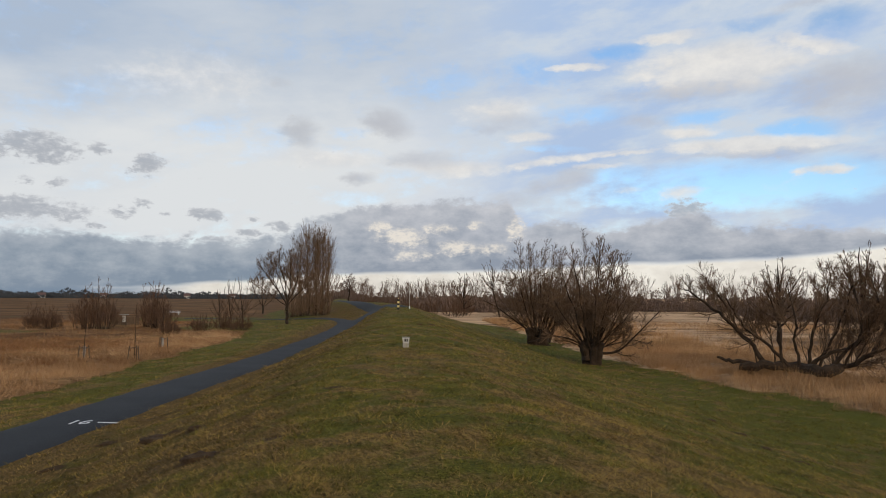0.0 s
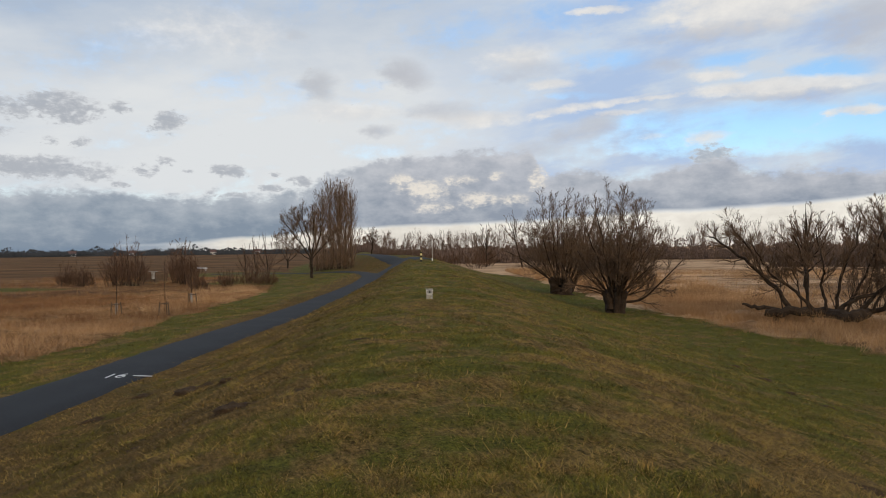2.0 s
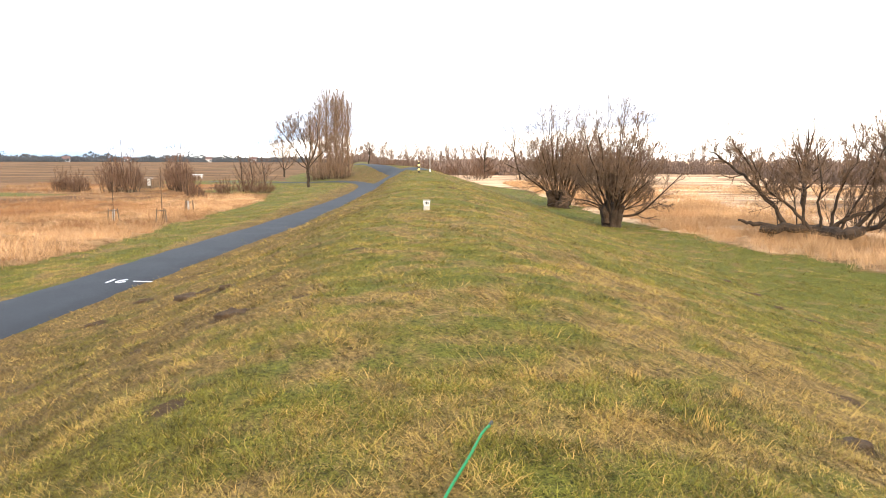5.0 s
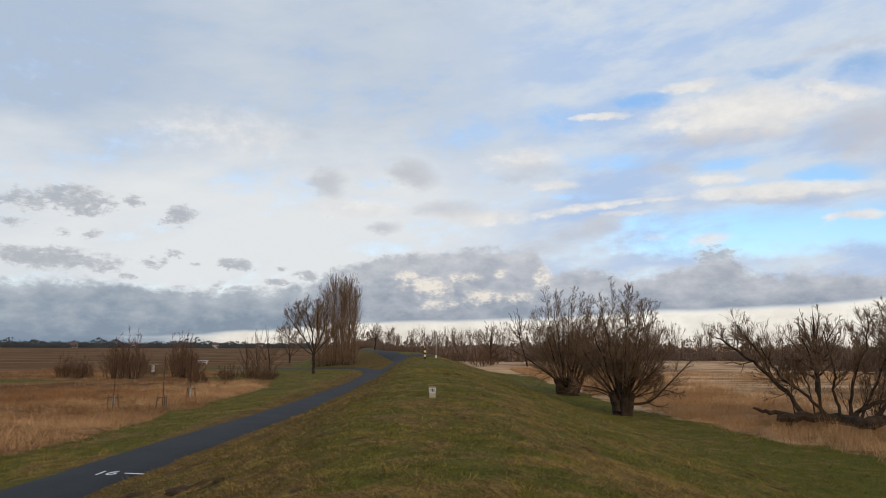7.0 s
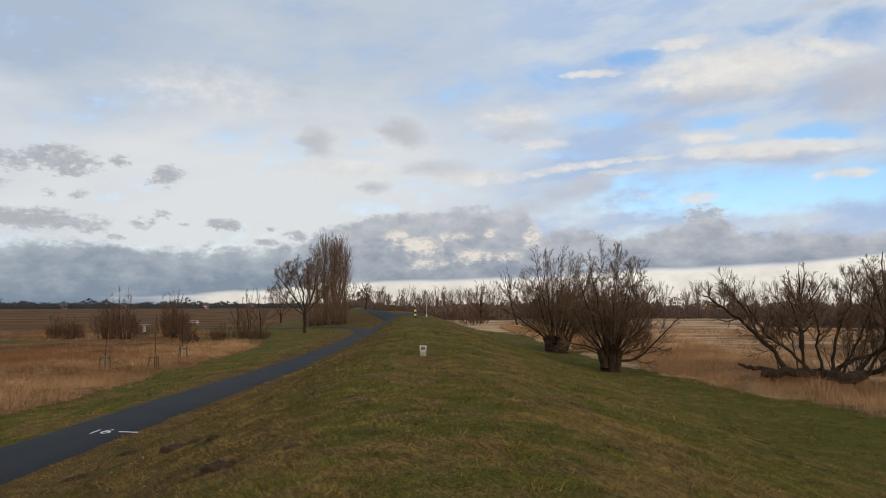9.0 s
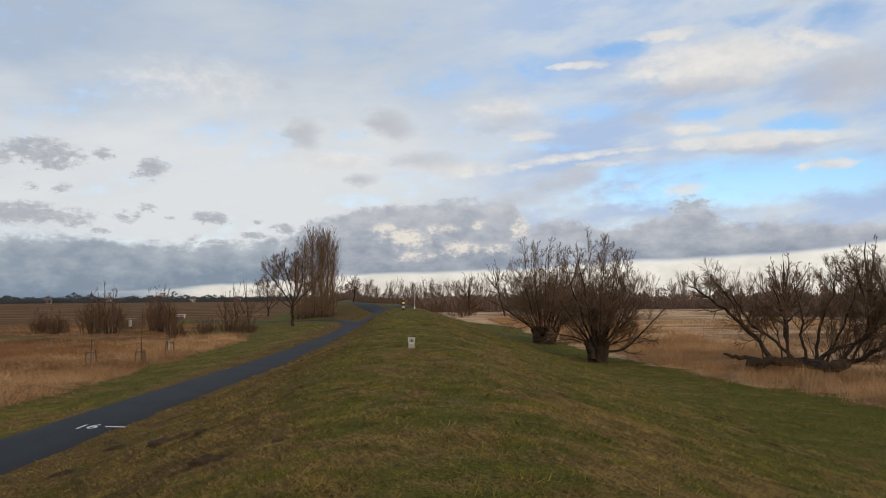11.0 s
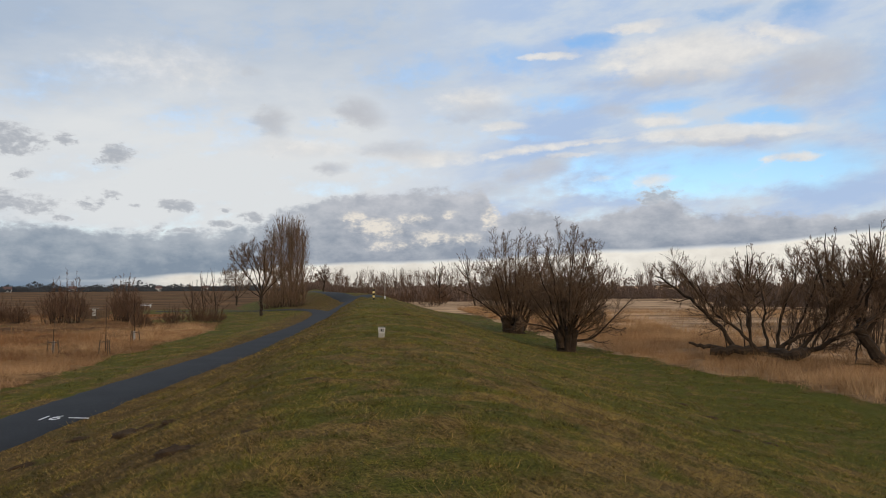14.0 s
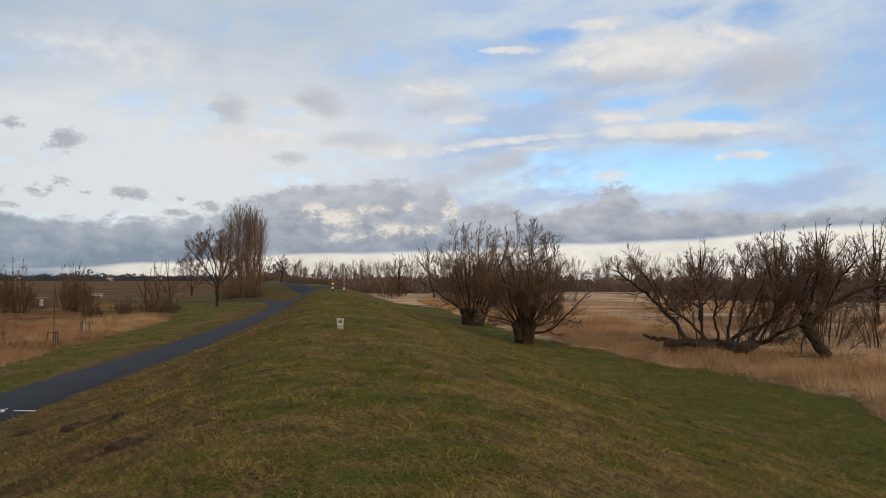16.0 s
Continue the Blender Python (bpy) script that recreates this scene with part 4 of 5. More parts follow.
for x, y, h, w, k in [(-18.6, 120, 11.6, 2.0, 1), (-17.4, 121, 14.6, 2.2, 2), (-16.2, 122, 16.6, 2.3, 3), (-15.4, 125.5, 15.0, 2.3, 4), (-14.7, 121.5, 15.6, 2.3, 5), (-13.6, 122, 16.3, 2.2, 6), (-12.9, 124.0, 13.8, 1.9, 7)]:
    poplar(on_land(x, y), 240 + k, h, w)
for x, y, h, w, k in [(-18.4, 119, 3.6, 3.0, 1), (-17.2, 119.5, 4.8, 3.2, 2), (-15.9, 120, 5.6, 3.4, 3), (-14.5, 120.5, 5.6, 3.4, 4), (-13.2, 121, 4.6, 3.0, 5)]:
    bush("poplar_suckers", on_land(x, y), 140 + k, h, w, "dense brown suckers round the poplars' feet", "poplar suckers", 20, POPLAR_TWIG, "bush", .0115, .40)
limbed_tree("alder", on_land(-15.7, 96.5), 9.3, 61, [
    ([(0, 0, -.3), (.02, 0, 1.2), (.0, 0, 2.5), (-.05, 0, 3.6)], .27, .22, 0),
    ([(-.05, 0, 3.2), (-.35, 0, 6.6), (-1.2, 0, 9.2), (-1.5, 0, 11.6)], .17, .03, 1.3),
    ([(-.1, 0, 3.3), (-1.8, 0, 6.0), (-3.5, 0, 8.2), (-4.6, 0, 10.0)], .15, .03, 1.3),
    ([(-1.6, 0, 5.8), (-2.8, 0, 8.8), (-2.7, 0, 10.8)], .09, .02, 1.1),
    ([(.0, 0, 3.4), (1.2, 0, 6.0), (1.7, 0, 8.6), (1.6, 0, 11.2)], .15, .03, 1.3),
    ([(.05, 0, 3.2), (1.8, 0, 5.2), (3.2, 0, 6.6), (3.9, 0, 8.2)], .12, .03, 1.2),
    ([(-.1, 0, 3.0), (-2.0, 0, 4.4), (-3.8, 0, 5.6), (-4.8, 0, 6.8)], .11, .02, 1.1),
    ([(-.05, 0, 3.4), (.5, 0, 6.4), (.4, 0, 9.4), (.3, 0, 12.0)], .12, .03, 1.2),
    ([(-.1, 0, 4.2), (-1.0, 0, 6.8), (-2.2, 0, 9.6), (-3.0, 0, 11.2)], .10, .02, 1.2),
], "bare tree with a dark trunk standing on mown grass", "", 15, BARK, TWIG, .5, 2.0, 1, .0095, .84)
limbed_tree("alder", on_land(-29.6, 150), 11, 62, [
    ([(0, 0, -.3), (0, 0, 1.0), (.05, 0, 1.8)], .26, .2, 0),
    ([(0, 0, 1.5), (-1.2, 0, 3.6), (-2.2, 0, 5.8), (-2.4, 0, 7.0)], .13, .03, 1.2),
    ([(0, 0, 1.5), (-.3, 0, 4.0), (-.3, 0, 8.0)], .14, .03, 1.3),
    ([(0, 0, 1.5), (.9, 0, 3.8), (1.6, 0, 7.0)], .13, .03, 1.2),
    ([(0, 0, 1.4), (1.8, 0, 3.0), (2.8, 0, 5.2)], .12, .03, 1.1),
], "smaller bare rounded tree in the marsh", "", 14, BARK, TWIG, .4, 1.9, 1, .0125)
upright_tree("pine", on_land(-14.0, 190), 63, 8.0, "small dark bushy tree behind the poplars", "", 2.5, .2, 1.0, 14, BARK, FAR_TWIG, .02, .34, 1, .025, 6)

# shrubs in the marsh on the path's side
for x, y, h, w, k in [(-33.4, 79, 5.6, 3.7, 1), (-35.6, 80, 5.2, 3.0, 2), (-27.2, 79, 5.0, 3.2, 3), (-29.6, 83, 5.3, 3.0, 4), (-20.6, 72, 2.1, 2.6, 6), (-18.0, 78, 2.3, 3.0, 7), (-22.4, 68, 2.0, 2.0, 8),
                      (-43.5, 84, 3.0, 2.4, 9), (-40.5, 82, 3.0, 2.4, 10), (-19.9, 79, 2.5, 2.6, 11)]:
    bush("bush", on_land(x, y), 80 + k, h, w, "leafless reddish-brown shrub in dry sedge", "marsh shrubs", 30, None, "bush", .0100)
for x, y, h, k in [(-19.6, 80, 6.0, 1), (-18.2, 81, 6.6, 2), (-20.9, 81, 5.0, 3)]:
    upright_tree("alder", on_land(x, y), 120 + k, h, "thin bare young tree among marsh shrubs", "young marsh trees", 1.0, .06, .5, 12, BARK, SHRUB_TWIG, .18, .26, 0, .010, 5)


# shoots that fill the ground behind the fallen willow
for x, y, h, w, k in [(28.2, 41.5, 5.2, 5.4, 2), (31.6, 40.0, 6.2, 5.6, 3), (35.6, 38.5, 6.6, 5.6, 4), (37.0, 47, 7.5, 6.5, 5)]:
    bush("willow", on_land(x, y), 180 + k, h, w, "tangle of brown willow shoots in pale reeds", "willow tangle", 16, TWIG, "tree", .0085, .6)


def staked_sapling(x, y, k, guard):
    ob = thing("sapling", on_land(x, y), "young bare tree tied to three wooden stakes", "tree", "staked saplings", k * 37)
    rng = np.random.default_rng(200 + k)
    wood, crown = [], Tubes()
    trunk = [Vector((0, 0, -.2)), Vector((.02, 0, 1.2)), Vector((.05, .02, 2.4)), Vector((.06, 0, 3.4))]
    wood.append(Tubes())
    wood[0].add(trunk, [.022, .02, .015, .010], 7)
    branch_out(rng, crown, trunk, [.02, .018, .014, .010], 9, .55, 0, .5, .2, .45, 4, .005)
    part_data("trunk", wood[0].mesh("trunk", BARK, rng), ob)
    part_data("crown", crown.mesh("crown", SHRUB_TWIG, rng), ob)
    P = [(math.cos(a) * .36, math.sin(a) * .36) for a in (0.3, 2.4, 4.5)]
    for a, b in P:
        part("stake", rod(bmesh.new(), (a * 1.1, b * 1.1, -.3), (a * .8, b * .8, .85), .042, .036), WOOD, ob)
    for i in range(3):
        a, b = P[i], P[(i + 1) % 3]
        part("crossbar", rod(bmesh.new(), (a[0] * .84, a[1] * .84, .72), (b[0] * .84, b[1] * .84, .72), .022), WOOD, ob)
    if guard:
        part("trunk_guard", rod(bmesh.new(), (0, 0, .1), (0.02, 0, .8), .075, .07, 10), CONCRETE, ob, "white plastic trunk guard")


for x, y, k, g in [(-19.0, 42.5, 1, True), (-15.9, 42.2, 2, False), (-16.9, 50.0, 3, True)]:
    staked_sapling(x, y, k, g)


# ---- woods and far lines of trees ----
def wood_band(name, rows, seed, label, twig, size, twig_r):
    """A far wood as one mesh. rows: from x, y to x, y, how many, height, depth."""
    rng = np.random.default_rng(seed)
    tb = Tubes()
    for x0, y0, x1, y1, n, h, deep in rows:
        for i in range(n):
            f = (i + rng.random()) / n
            x, y = x0 + (x1 - x0) * f + rng.normal(0, deep * .3), y0 + (y1 - y0) * f + rng.normal(0, deep)
            z = float(land(x, y, False))
            hh = h * (.55 + .6 * rng.random() ** 1.3)
            d = Vector((rng.normal(0, .06), rng.normal(0, .06), 1)).normalized()
            fork(rng, None, tb, Vector((x, y, z - .3)), d, hh / 2.6, .008 * hh + twig_r, size, .38, .16, .72, 5, twig_r, .06, False)
    return tagged(new(name, tb.mesh(name, twig, rng)), label, "woods", kind="stuff")


wood_band("woodland", [(60, 230, 130, 220, 56, 11.5, 10), (40, 245, 90, 245, 48, 11, 8), (14, 255, 60, 250, 36, 10.5, 10), (110, 205, 220, 165, 60, 12, 14)], 301,
          "brown bare woodland along the marsh's far side", FAR_TWIG, 3, .022)
wood_band("woodland", [(-14, 290, 20, 270, 80, 9.5, 8), (-45, 330, -10, 300, 30, 10, 8)], 302, "thin line of bare trees behind the dike's bend", FAR_TWIG, 3, .022)
for x, y, h, w, k in [(12.5, 150, 6.0, 6.5, 1), (15.0, 160, 6.5, 6.0, 2), (9.0, 172, 6.0, 7, 3), (4.5, 178, 5.6, 7, 4), (16.5, 172, 7.0, 6.0, 5), (.5, 184, 5.6, 7, 6), (-4.0, 190, 5.4, 7, 7), (-9.0, 200, 5.4, 7, 8)]:
    bush("bush", on_land(x, y), 330 + k, h, w, "dense rust-brown willow scrub at the dike's foot", "dike scrub", 15, SHRUB_TWIG, "bush", .021, .55)
upright_tree("alder", on_land(15.2, 158), 351, 10.4, "bare tree rising from scrub by the dike", "", 2.0, .2, .6, 14, BARK, TWIG, .15, .30, 1, .018, 5)
leaning = upright_tree("alder", on_land(22.5, 150), 352, 13.0, "slim bare leaning tree at the marsh edge", "", 5.0, .18, .6, 10, BARK, TWIG, .15, .28, 1, .017, 5, 2.6)
leaning.rotation_euler = (0, radians(-13), 0)
for x, y, h, k in [(40, 56, 9.3, 1), (46, 58, 10.4, 2), (54, 60, 10.6, 3), (62, 62, 10.6, 4), (36, 62, 8.6, 5)]:
    upright_tree("alder", on_land(x, y), 360 + k, h, "tall bare tree behind the sprawling willows", "marsh trees", 2.2, .24, .7, 18, BARK, TWIG, .14, .30, 1, .0105, 6)


def far_trees(name, rows, seed, label, mat, shard):
    """Distant trees as one mesh: crowns built of many small shards. rows: bearing from, to, distance, its spread, how many, height, width, shards a tree."""
    rng = np.random.default_rng(seed)
    V, F = [], []
    for a0, a1, dist, deep, count, high, wide, dense in rows:
        for i in range(count):
            a = radians(a0 + (a1 - a0) * (i + rng.random()) / count)
            d = dist + deep * rng.random()
            cx, cy = math.sin(a) * d, math.cos(a) * d
            g = float(land(cx, cy, False))
            h, w = high * (.55 + .6 * rng.random() ** 2) * (1.5 if rng.random() < .05 else 1), wide * (.7 + .7 * rng.random())
            for k in range(dense):
                u, v = rng.random() * 6.283, rng.random()
                rad = w * .5 * math.sqrt(rng.random()) * math.sin(math.pi * min(v * .75 + .22, 1))
                q = Vector((cx + math.cos(u) * rad, cy + math.sin(u) * rad, g + h * v))
                s = shard * (.6 + .9 * rng.random())
                n = len(V)
                for dx, dy, dz in ((-1, 0, -.7), (1, .3, -.7), (0, -1, -.5), (.1, .1, 1.0)):
                    V.append((q.x + dx * s * (.5 + .6 * rng.random()), q.y + dy * s * .6, max(q.z + dz * s * (.7 + .8 * rng.random()), g - .2)))
                F += [(n, n + 1, n + 3), (n + 1, n + 2, n + 3), (n + 2, n, n + 3), (n, n + 2, n + 1)]
    return tagged(new(name, mesh_data(name, V, F, mat)), label, "woods", kind="stuff")


far_trees("distant_woods", [(-48, -4, 820, 200, 300, 7.6, 20, 60), (-48, -4, 800, 40, 260, 5.0, 18, 44)], 71, "dark distant line of trees along the plain", FAR_BLUE, .8)
far_trees("thicket", [(7, 50, 236, 26, 480, 5.2, 6.4, 52), (4, 14, 226, 20, 110, 5.0, 6, 60), (-7, 6, 292, 40, 230, 4.6, 7, 55), (0, 9, 200, 24, 120, 4.2, 5, 60), (28, 52, 150, 22, 150, 5.4, 6, 60)], 72, "dense brown thicket at the woodland's foot", FAR_TWIG, .33)


def house(x, y, w, h, turn):
    ob = thing("house", (x, y, -2.4), "small far white house with a red tiled gable roof", "house", "village houses", turn)
    part("wall", box(bmesh.new(), -w / 2, w / 2, -3.5, 3.5, -.5, h), PLASTER, ob)
    bm = bmesh.new()
    vs = [bm.verts.new(p) for p in ((-w / 2 - .4, -4, h), (w / 2 + .4, -4, h), (w / 2 + .4, 4, h), (-w / 2 - .4, 4, h), (-w / 2 - .4, 0, h + 3), (w / 2 + .4, 0, h + 3))]
    for f in ((0, 1, 5, 4), (2, 3, 4, 5), (0, 4, 3), (1, 2, 5), (0, 3, 2, 1)):
        bm.faces.new([vs[i] for i in f])
    part("roof", bm, ROOF, ob)
    for k in (-.28, .28):
        part("window", box(bmesh.new(), w * k - .6, w * k + .6, -3.56, -3.48, 1.0, 2.3), GLASS_DARK, ob)


for a, d, w, h, turn in [(-22.9, 815, 7, 3.0, 25), (-17.0, 812, 6, 3.0, 10), (-13.6, 812, 7, 3.2, 14), (-27, 815, 7, 2.8, 30)]:
    house(math.sin(radians(a)) * d, math.cos(radians(a)) * d, w, h, turn)


# ---- grass, sedge and reeds ----
def blades(name, x, y, length, width, tint, shade, lean, mat, label, cat, rng, droop=.5, sink=.01, aim=None, bent=True):
    """Many blades as one mesh: bent at a joint, or plain spikes."""
    n = len(x)
    z = land(x, y) - sink
    a, face = rng.random(n) * 6.283 if aim is None else aim, rng.random(n) * 6.283
    base = np.stack([x, y, z], -1)
    out = np.stack([np.cos(a), np.sin(a), np.zeros(n)], -1)
    side = np.stack([np.cos(face), np.sin(face), np.zeros(n)], -1) * (width / 2)[:, None]
    L, ln = length[:, None], lean[:, None]
    up = np.array([[0, 0, 1.0]])
    p1 = base + (up * np.cos(ln) + out * np.sin(ln)) * L * .5
    ln2 = ln + droop * rng.random((n, 1))
    p2 = p1 + (up * np.cos(ln2) + out * np.sin(ln2)) * L * .5
    if bent:
        V = np.stack([base - side, base + side, p1 - side * .75, p1 + side * .75, p2], 1).reshape(-1, 3)
        i = np.arange(n) * 5
        loops = np.stack([i, i + 1, i + 3, i + 2, i + 2, i + 3, i + 4], -1).reshape(-1).astype(np.int32)
        starts = np.stack([np.arange(n) * 7, np.arange(n) * 7 + 4], -1).reshape(-1).astype(np.int32)
    else:
        V = np.stack([base - side, base + side, p2], 1).reshape(-1, 3)
        loops = np.arange(n * 3).astype(np.int32)
        starts = (np.arange(n) * 3).astype(np.int32)
    me = bpy.data.meshes.new(name)
    me.vertices.add(len(V))
    me.vertices.foreach_set("co", V.astype(np.float32).reshape(-1))
    me.loops.add(len(loops))
    me.loops.foreach_set("vertex_index", loops)
    me.polygons.add(len(starts))
    me.polygons.foreach_set("loop_start", starts)
    me.update(calc_edges=True)
    for key, v in (("tint", tint), ("shade", shade)):
        at = me.attributes.new(key, "FLOAT", "POINT")
        at.data.foreach_set("value", np.repeat(v, 5 if bent else 3).astype(np.float32))
    me.materials.append(mat)
    return tagged(new(name, me), label, cat, kind="stuff")


def turf(x0, x1, y0, y1, density, size, wide, seed, per=26, spread=.055, bent=False):
    """Turf as tufts: each a knot of blades leaning outwards, green or dead as a whole."""
    rng = np.random.default_rng(seed)
    n = int((x1 - x0) * (y1 - y0) * density / per)
    x, y = x0 + (x1 - x0) * rng.random(n), y0 + (y1 - y0) * rng.random(n)
    bare = np.zeros(n)
    for bx, by, br in BARE:
        bare = np.maximum(bare, np.exp(-(np.hypot(x - bx, y - by) / br) ** 2))
    thick = vnoise(x, y, .9, 41) * .6 + vnoise(x, y, .3, 42) * .6
    keep = ~paved(x, y) & (fieldness(x, y) < .6) & (rng.random(n) < thick + .6) & (rng.random(n) > bare * 1.4) & (x < 1.2 + y * .95) & (x > -1.2 - y * .74)
    x, y, thick = x[keep], y[keep], thick[keep]
    n = len(x)
    s = np.clip(strawness(x, y) + rng.normal(0, .22, n), 0, 1)
    big = np.exp(rng.normal(0, .38, n)) * (.55 + .75 * thick)
    # dullness also paints the slope's shade into its blades
    tone = np.clip((vnoise(x, y, .16, 43) - .45) * 1.5 + (vnoise(x, y, 1.1, 44) - .5) * .35 + rng.normal(.05, .36, n) + .40 * dullness(x, y), 0, .92)
    x, y, s, big, tone = (np.repeat(v, per) for v in (x, y, s, big, tone))
    n = len(x)
    ox, oy = rng.normal(0, spread, n) * big, rng.normal(0, spread, n) * big
    x, y = x + ox, y + oy
    dead = rng.random(n) < np.clip((s - .5) * 1.9 + .52, .06, .96)
    tint = np.where(dead, .5 + .5 * rng.random(n), .25 * rng.random(n) + .15 * s)
    length = size * (.5 + .75 * rng.random(n)) * big * np.where(dead, 1.25, .95)
    lean = np.where(dead, .65 + .75 * rng.random(n), .30 + .95 * rng.random(n))
    a = np.arctan2(oy, ox) + rng.normal(0, .8, n)
    slope = across(x, y)
    a = np.where(dead & (slope < -2), 3.14 + rng.normal(0, 1.3, n), a)
    return blades("grass", x, y, length, wide * (.6 + .8 * rng.random(n)), tint, np.clip(tone + rng.random(n) ** 2.2 * .75, 0, .9), lean, GRASS,
                  "short winter turf of green and straw-coloured tufts", "grass", rng, .9, .01, a, bent)


turf(-4.6, 5.8, 2.2, 5.2, 9800, .054, .0040, 501, 30, .044, True)
turf(-7.4, 9.0, 5.2, 8.5, 3900, .056, .0058, 506, 30, .050)
turf(-10, 14, 8.5, 14, 1900, .065, .0085, 502, 24, .055)
turf(-16, 17, 14, 26, 640, .075, .013, 503, 20, .085)
turf(-16.5, 18, 26, 52, 170, .085, .024, 504, 14, .13)
turf(-22, 18, 52, 112, 26, .10, .05, 505, 10, .22)


def sedge(x0, x1, y0, y1, density, tall, wide, seed, mat, label, clump=3.0, gap=.35, lean=.3, fringe=0.0):
    rng = np.random.default_rng(seed)
    n = int((x1 - x0) * (y1 - y0) * density)
    x, y = x0 + (x1 - x0) * rng.random(n), y0 + (y1 - y0) * rng.random(n)
    t = vnoise(x, y, clump, seed + 1) * .6 + vnoise(x, y, clump * .3, seed + 2) * .4
    edge = fieldness(x, y)
    keep = (edge > .15 + .75 * rng.random(n)) & (t > gap + .25 * rng.random(n))
    if fringe:
        keep &= -across(x, y) < np.interp(y, [20, 52, 68, 76], [14.3, 14.2, 15.0, 15.6]) + fringe * rng.random(n)
    x, y, t, edge = x[keep], y[keep], t[keep], edge[keep]
    n = len(x)
    rows = np.clip((vnoise(x * .22, y, 2.6, seed + 7) - .45) * 1.6, -.1, .5)
    ln = tall * (.45 + .75 * rng.random(n)) * (.35 + 1.0 * t) * (.45 + .55 * edge)
    tint = np.clip(vnoise(x, y, 4.0, seed + 5) * 1.3 - .3 + rng.normal(0, .2, n), 0, 1)
    return blades("sedge", x, y, ln, wide * (.6 + .8 * rng.random(n)), tint, np.clip(rng.random(n) ** 2 * .5 + rows, 0, .85), lean * (.2 + 1.4 * rng.random(n)), mat, label, "reeds", rng, .9, bent=False)


sedge(16, 27, 8, 60, 190, 1.0, .018, 601, REED, "pale feathery reeds along the mown strip", clump=2.0, gap=.22, lean=.45)
sedge(16, 30, 60, 130, 45, 1.0, .045, 602, REED, "pale feathery reeds along the mown strip", clump=2.5, gap=.28, lean=.45)
sedge(27, 70, 15, 120, 18, .7, .045, 603, REED, "tussocky dry sedge of the wet meadow", clump=4.0, gap=.40, lean=.6)
sedge(-34, -11, 15, 60, 190, .46, .018, 604, SEDGE, "russet dry sedge and grass tussocks", clump=1.6, gap=.24, lean=.9)
sedge(-28, -11, 15, 75, 200, .66, .016, 606, REED, "pale dry grass clumps along the verge", clump=1.0, gap=.40, lean=.8, fringe=10.0)
sedge(-60, -11, 40, 110, 26, .45, .045, 605, SEDGE, "russet dry sedge and grass tussocks", clump=2.8, gap=.36, lean=.8)


# ---- small things ----
def straw_tuft(x, y, k):
    """A taller pale tuft standing out of the mown turf."""
    rng = np.random.default_rng(800 + k)
    n = 45
    ob = blades("grass_tuft", x + rng.normal(0, .05, n), y + rng.normal(0, .05, n), .08 + .11 * rng.random(n), np.full(n, .0035), .75 + .25 * rng.random(n), .15 * rng.random(n),
                .05 + .6 * rng.random(n), GRASS, "taller pale tuft of dead grass in the turf", "grass", rng, .8)
    return ob


for k, (x, y) in enumerate([(1.73, 5.22), (1.92, 4.25), (2.55, 5.15)]):
    straw_tuft(x, y, k)


def kilometre_stone():
    ob = thing("marker_plate", on_land(.24, 22.0), "small white trapezoid marker plate on a concrete stub", "marker")
    part("stub", box(bmesh.new(), -.10, .10, -.07, .07, -.2, .16, .015), CONCRETE, ob)
    bm = bmesh.new()
    f = [bm.verts.new(p) for p in ((-.095, -.095, .15), (.095, -.095, .15), (.122, -.095, .35), (-.122, -.095, .35))]
    face = bm.faces.new(f)
    r = bmesh.ops.extrude_face_region(bm, geom=[face])
    bmesh.ops.translate(bm, verts=[v for v in r["geom"] if isinstance(v, bmesh.types.BMVert)], vec=(0, .022, 0))
    bmesh.ops.recalc_face_normals(bm, faces=bm.faces)
    plate = part("plate", bm, SIGN_WHITE, ob)
    for x0, x1 in ((-.06, -.042), (-.028, .018), (.032, .062)):
        part("mark", box(bmesh.new(), x0, x1, -.100, -.094, .20, .295), BLACK_PAINT, plate, "illegible black characters")
    part("rim", box(bmesh.new(), -.118, .118, -.101, -.094, .325, .335), BLACK_PAINT, plate)


def striped_post(x, y, h):
    ob = thing("bollard", on_land(x, y), "square post banded in yellow and black on the crest", "bollard")
    n = 5
    for i in range(n):
        part("band", box(bmesh.new(), -.13, .13, -.13, .13, h * i / n - (.2 if i == 0 else 0), h * (i + 1) / n, .006), BLACK_PAINT if i % 2 == 0 else YELLOW_PAINT, ob)
    bm = bmesh.new()
    bmesh.ops.create_cone(bm, cap_ends=True, segments=4, radius1=.15, radius2=.02, depth=.08, matrix=Matrix.Translation((0, 0, h + .04)) @ Matrix.Rotation(math.pi / 4, 4, "Z"))
    part("cap", bm, YELLOW_PAINT, ob)


kilometre_stone()
striped_post(-.06, 84.6, 1.30)
pole = thing("pole", on_land(1.45, 92), "thin grey pole beside the path's ramp", "pole")
part("shaft", rod(bmesh.new(), (0, 0, -.3), (0, 0, 3.1), .045, .04, 10), CONCRETE, pole)
part("base", rod(bmesh.new(), (0, 0, -.2), (0, 0, .35), .09, .08, 10), WHITE_PAINT, pole)


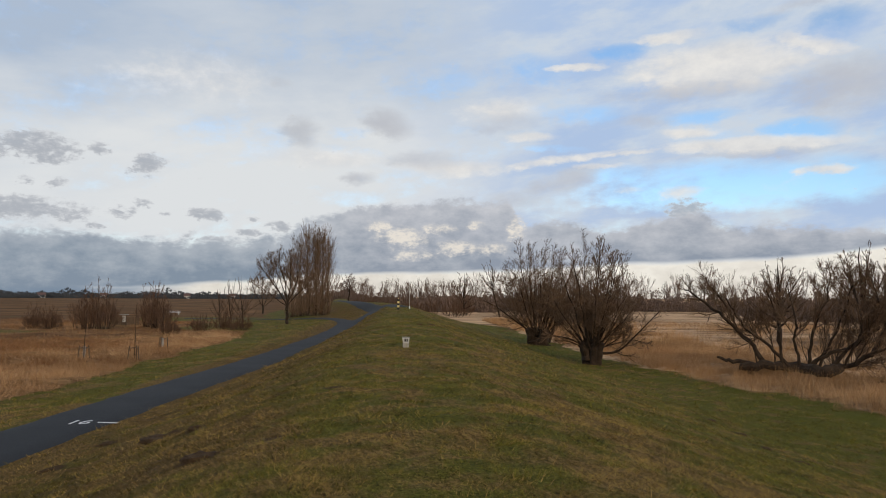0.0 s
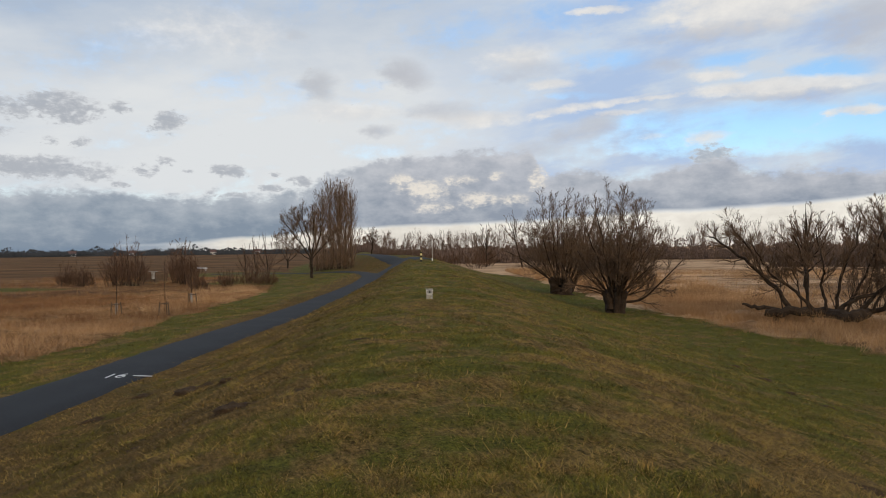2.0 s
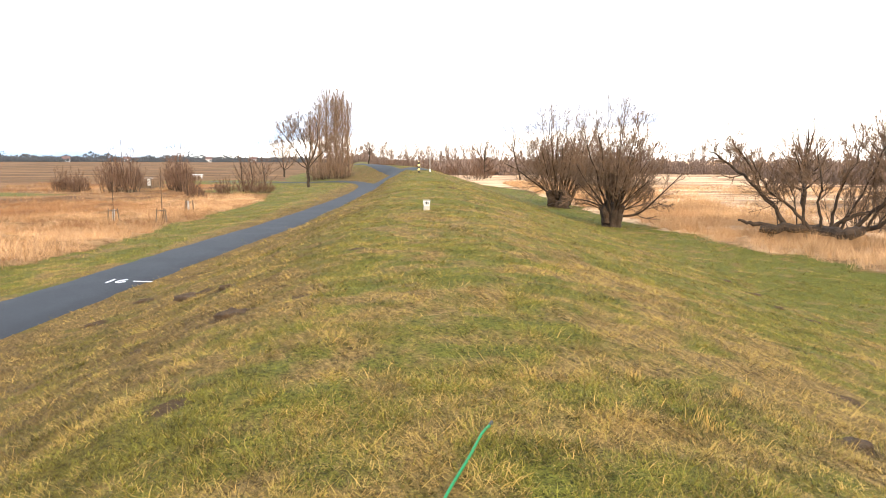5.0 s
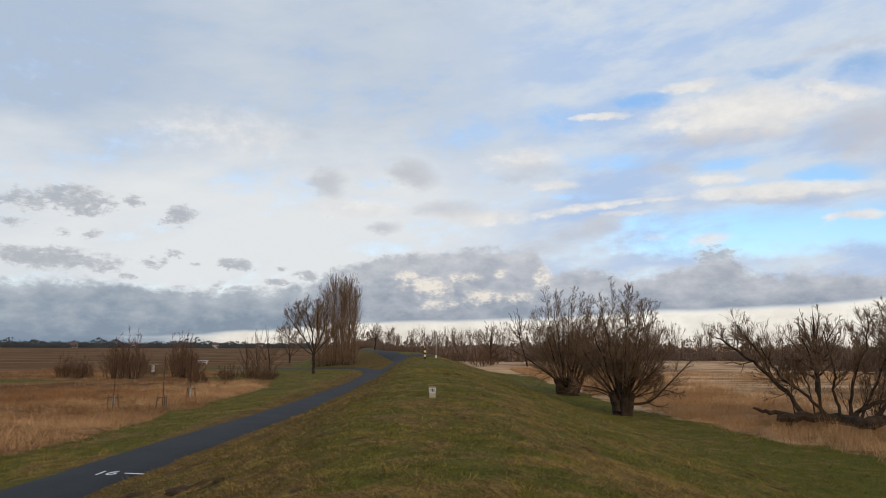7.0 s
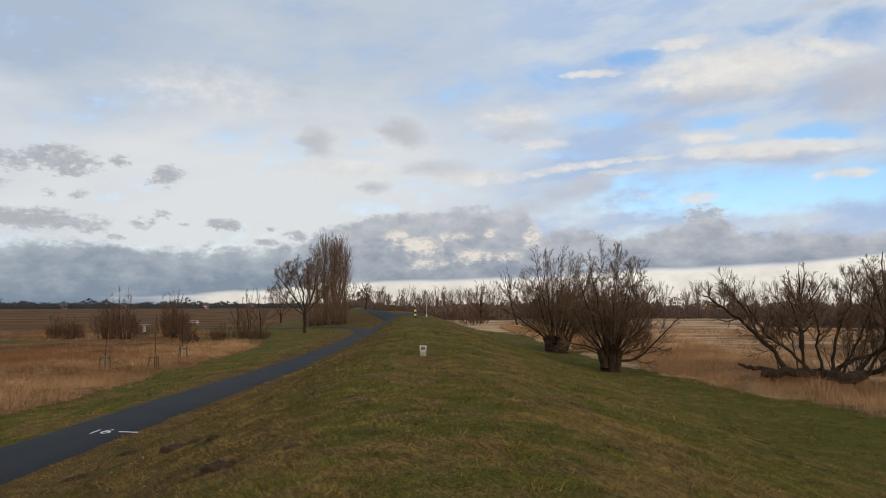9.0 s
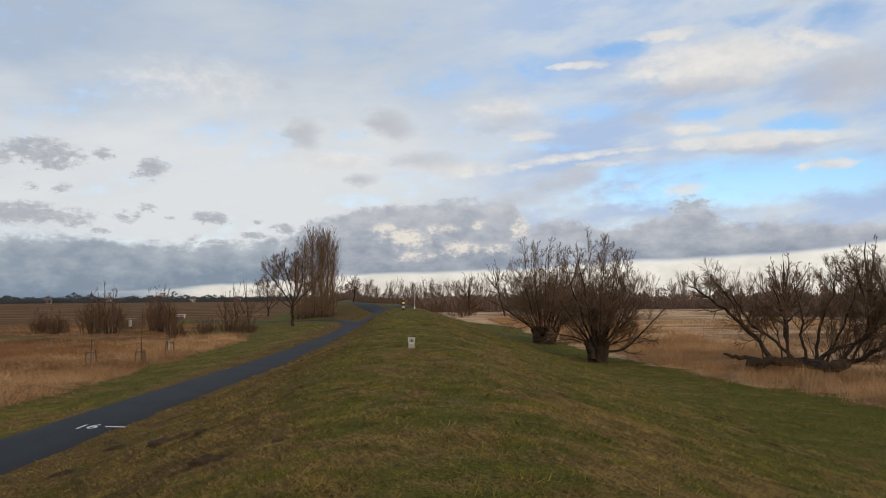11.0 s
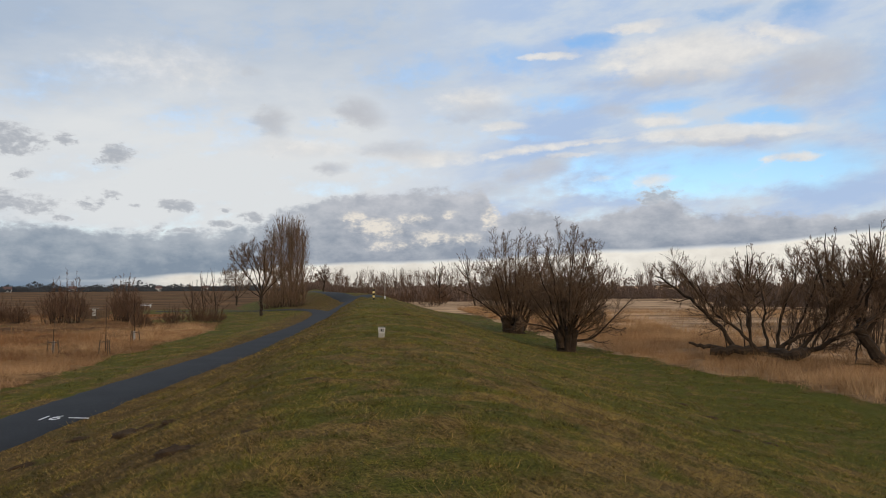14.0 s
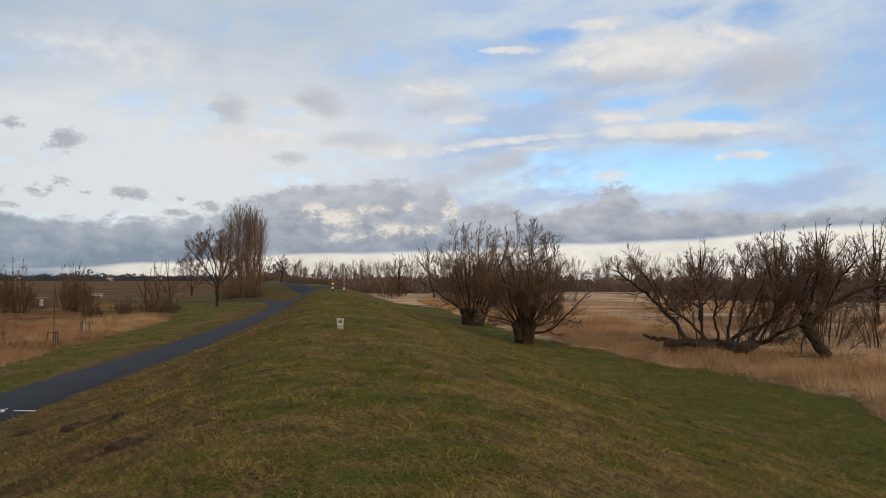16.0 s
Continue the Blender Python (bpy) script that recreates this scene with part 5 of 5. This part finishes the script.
def road_mark(text, x, y, size, stretch):
    cu = bpy.data.curves.new("road_number", "FONT")
    cu.body, cu.size, cu.extrude = text, size, .002
    cu.materials.append(ROAD_PAINT)
    ob = new("road_number", cu)
    bpy.context.view_layer.update()
    me = bpy.data.meshes.new_from_object(ob.evaluated_get(bpy.context.evaluated_depsgraph_get()))
    bpy.data.objects.remove(ob)
    ob = new("road_number", me)
    z = float(land(x + .4, y, False)) + .074
    ob.matrix_world = Matrix.Translation((x, y, z)) @ Matrix.Diagonal((1, stretch, 1, 1))
    return tagged(ob, "white painted 16 on dark asphalt", "road marking")


road_mark("16", -8.93, 18.93, .64, 1.28)
tick = bmesh.new()
rows = []
for i in range(6):
    x = -8.15 + .52 * i / 5
    k = (x - float(path_x(19.25))) / 1.25
    z = float(land(x, 19.25, False)) + .04 + .03 * (1 - k * k) + .006
    rows.append([tick.verts.new((x, y, z + dz)) for y, dz in ((19.215, -.01), (19.22, 0), (19.28, 0), (19.285, -.01))])
for u, v in zip(rows, rows[1:]):
    for j in range(3):
        tick.faces.new((u[j], v[j], v[j + 1], u[j + 1]))
part("road_tick", tick, ROAD_PAINT)
tagged(bpy.data.objects["road_tick"], "short white painted dash on dark asphalt", "road marking")


def molehill(x, y, r, k):
    rng = np.random.default_rng(700 + k)
    bm = bmesh.new()
    bmesh.ops.create_icosphere(bm, subdivisions=3, radius=1)
    for v in bm.verts:
        n = noise.noise(v.co * 2.5 + Vector((k, 0, 0))) * .35 + noise.noise(v.co * 7 + Vector((0, k, 0))) * .3
        v.co = Vector((v.co.x * r * (1 + n), v.co.y * r * .8 * (1 + n), v.co.z * r * .38 * (1 + n)))
    ob = part("molehill", bm, SOIL, None, "", True)
    ob.matrix_world = pose(*on_land(x, y, .03), 0, 0, rng.random() * 360)
    tagged(ob, "small mound of loose dark soil in the turf", "molehill", "molehills")


for k, (x, y, r) in enumerate(BARE):
    if k not in (4, 5, 8, 17):
        molehill(x, y, r * .62, k)


def info_board(x, y):
    ob = thing("notice_board", on_land(x, y), "white notice board under a small roof on posts", "sign", turn=-20)
    ob.scale = (.78, .78, .78)
    for s in (-.40, .40):
        part("post", box(bmesh.new(), s - .05, s + .05, -.05, .05, -.3, 1.87, .006), WOOD, ob)
    part("panel", box(bmesh.new(), -.32, .32, -.03, .03, .7, 1.75), SIGN_WHITE, ob)
    bm = bmesh.new()
    box(bm, -.6, .6, -.35, .35, 1.88, 1.95)
    part("roof", bm, CONCRETE, ob)


info_board(-34.6, 88)


def picnic_table(x, y, turn, mat, label):
    ob = thing("picnic_table", on_land(x, y), label, "table", turn=turn)
    part("tabletop", box(bmesh.new(), -1.1, 1.1, -.4, .4, .70, .76, .01), mat, ob)
    for s in (-.75, .75):
        part("bench", box(bmesh.new(), -1.1, 1.1, s - .14, s + .14, .42, .47, .01), mat, ob)
    for s in (-.8, .8):
        part("leg", box(bmesh.new(), s - .05, s + .05, -.8, .8, .34, .42), mat, ob)
        part("leg", box(bmesh.new(), s - .05, s + .05, -.3, .3, -.1, .70), mat, ob)


def fence_panel(x, y, turn):
    ob = thing("fence_panel", on_land(x, y), "low weathered board fence behind the notice board", "fence", turn=turn)
    for i in range(12):
        part("board", box(bmesh.new(), -1.62 + i * .27, -1.38 + i * .27, -.015, .015, .05, 1.12 + .03 * (i % 3), .004), WOOD, ob)
    for z in (.3, .9):
        part("rail", box(bmesh.new(), -1.65, 1.65, .018, .07, z, z + .09), WOOD, ob)
    for x0 in (-1.5, 0, 1.5):
        part("post", box(bmesh.new(), x0 - .05, x0 + .05, .073, .17, -.3, 1.2), WOOD, ob)


fence_panel(-35.4, 90.5, 12)
picnic_table(-45.5, 141, 15, WHITE_PAINT, "pale picnic table on a mown lawn")


def leash():
    rows = [(.42, 3.85), (.36, 3.70), (.27, 3.45), (.14, 3.10), (.085, 2.86), (.07, 2.66), (.06, 2.45), (.03, 2.2), (-.05, 1.9)]
    pts = curve_pts([(x, y, float(land(x, y)) + .045) for x, y in rows], 8)
    tb = Tubes()
    tb.add(pts, [.0085] * len(pts), 8)
    me = tb.mesh("cord", LEASH_GREEN, None)
    me.polygons.foreach_set("use_smooth", [True] * len(me.polygons))
    ob = thing("leash", (0, 0, 0), "bright green woven cord lying in the grass", "leash")
    part_data("cord", me, ob)
    z = float(land(.07, 2.68)) + .045
    part("slider", rod(bmesh.new(), (.071, 2.71, z), (.069, 2.65, z), .017, .017, 10), BLACK_PAINT, ob, "black slider")
    a = pts[0]
    part("clasp", rod(bmesh.new(), a + Vector((.02, .05, .0)), a, .012, .010, 8), BLACK_PAINT, ob, "dark metal clasp")


leash()
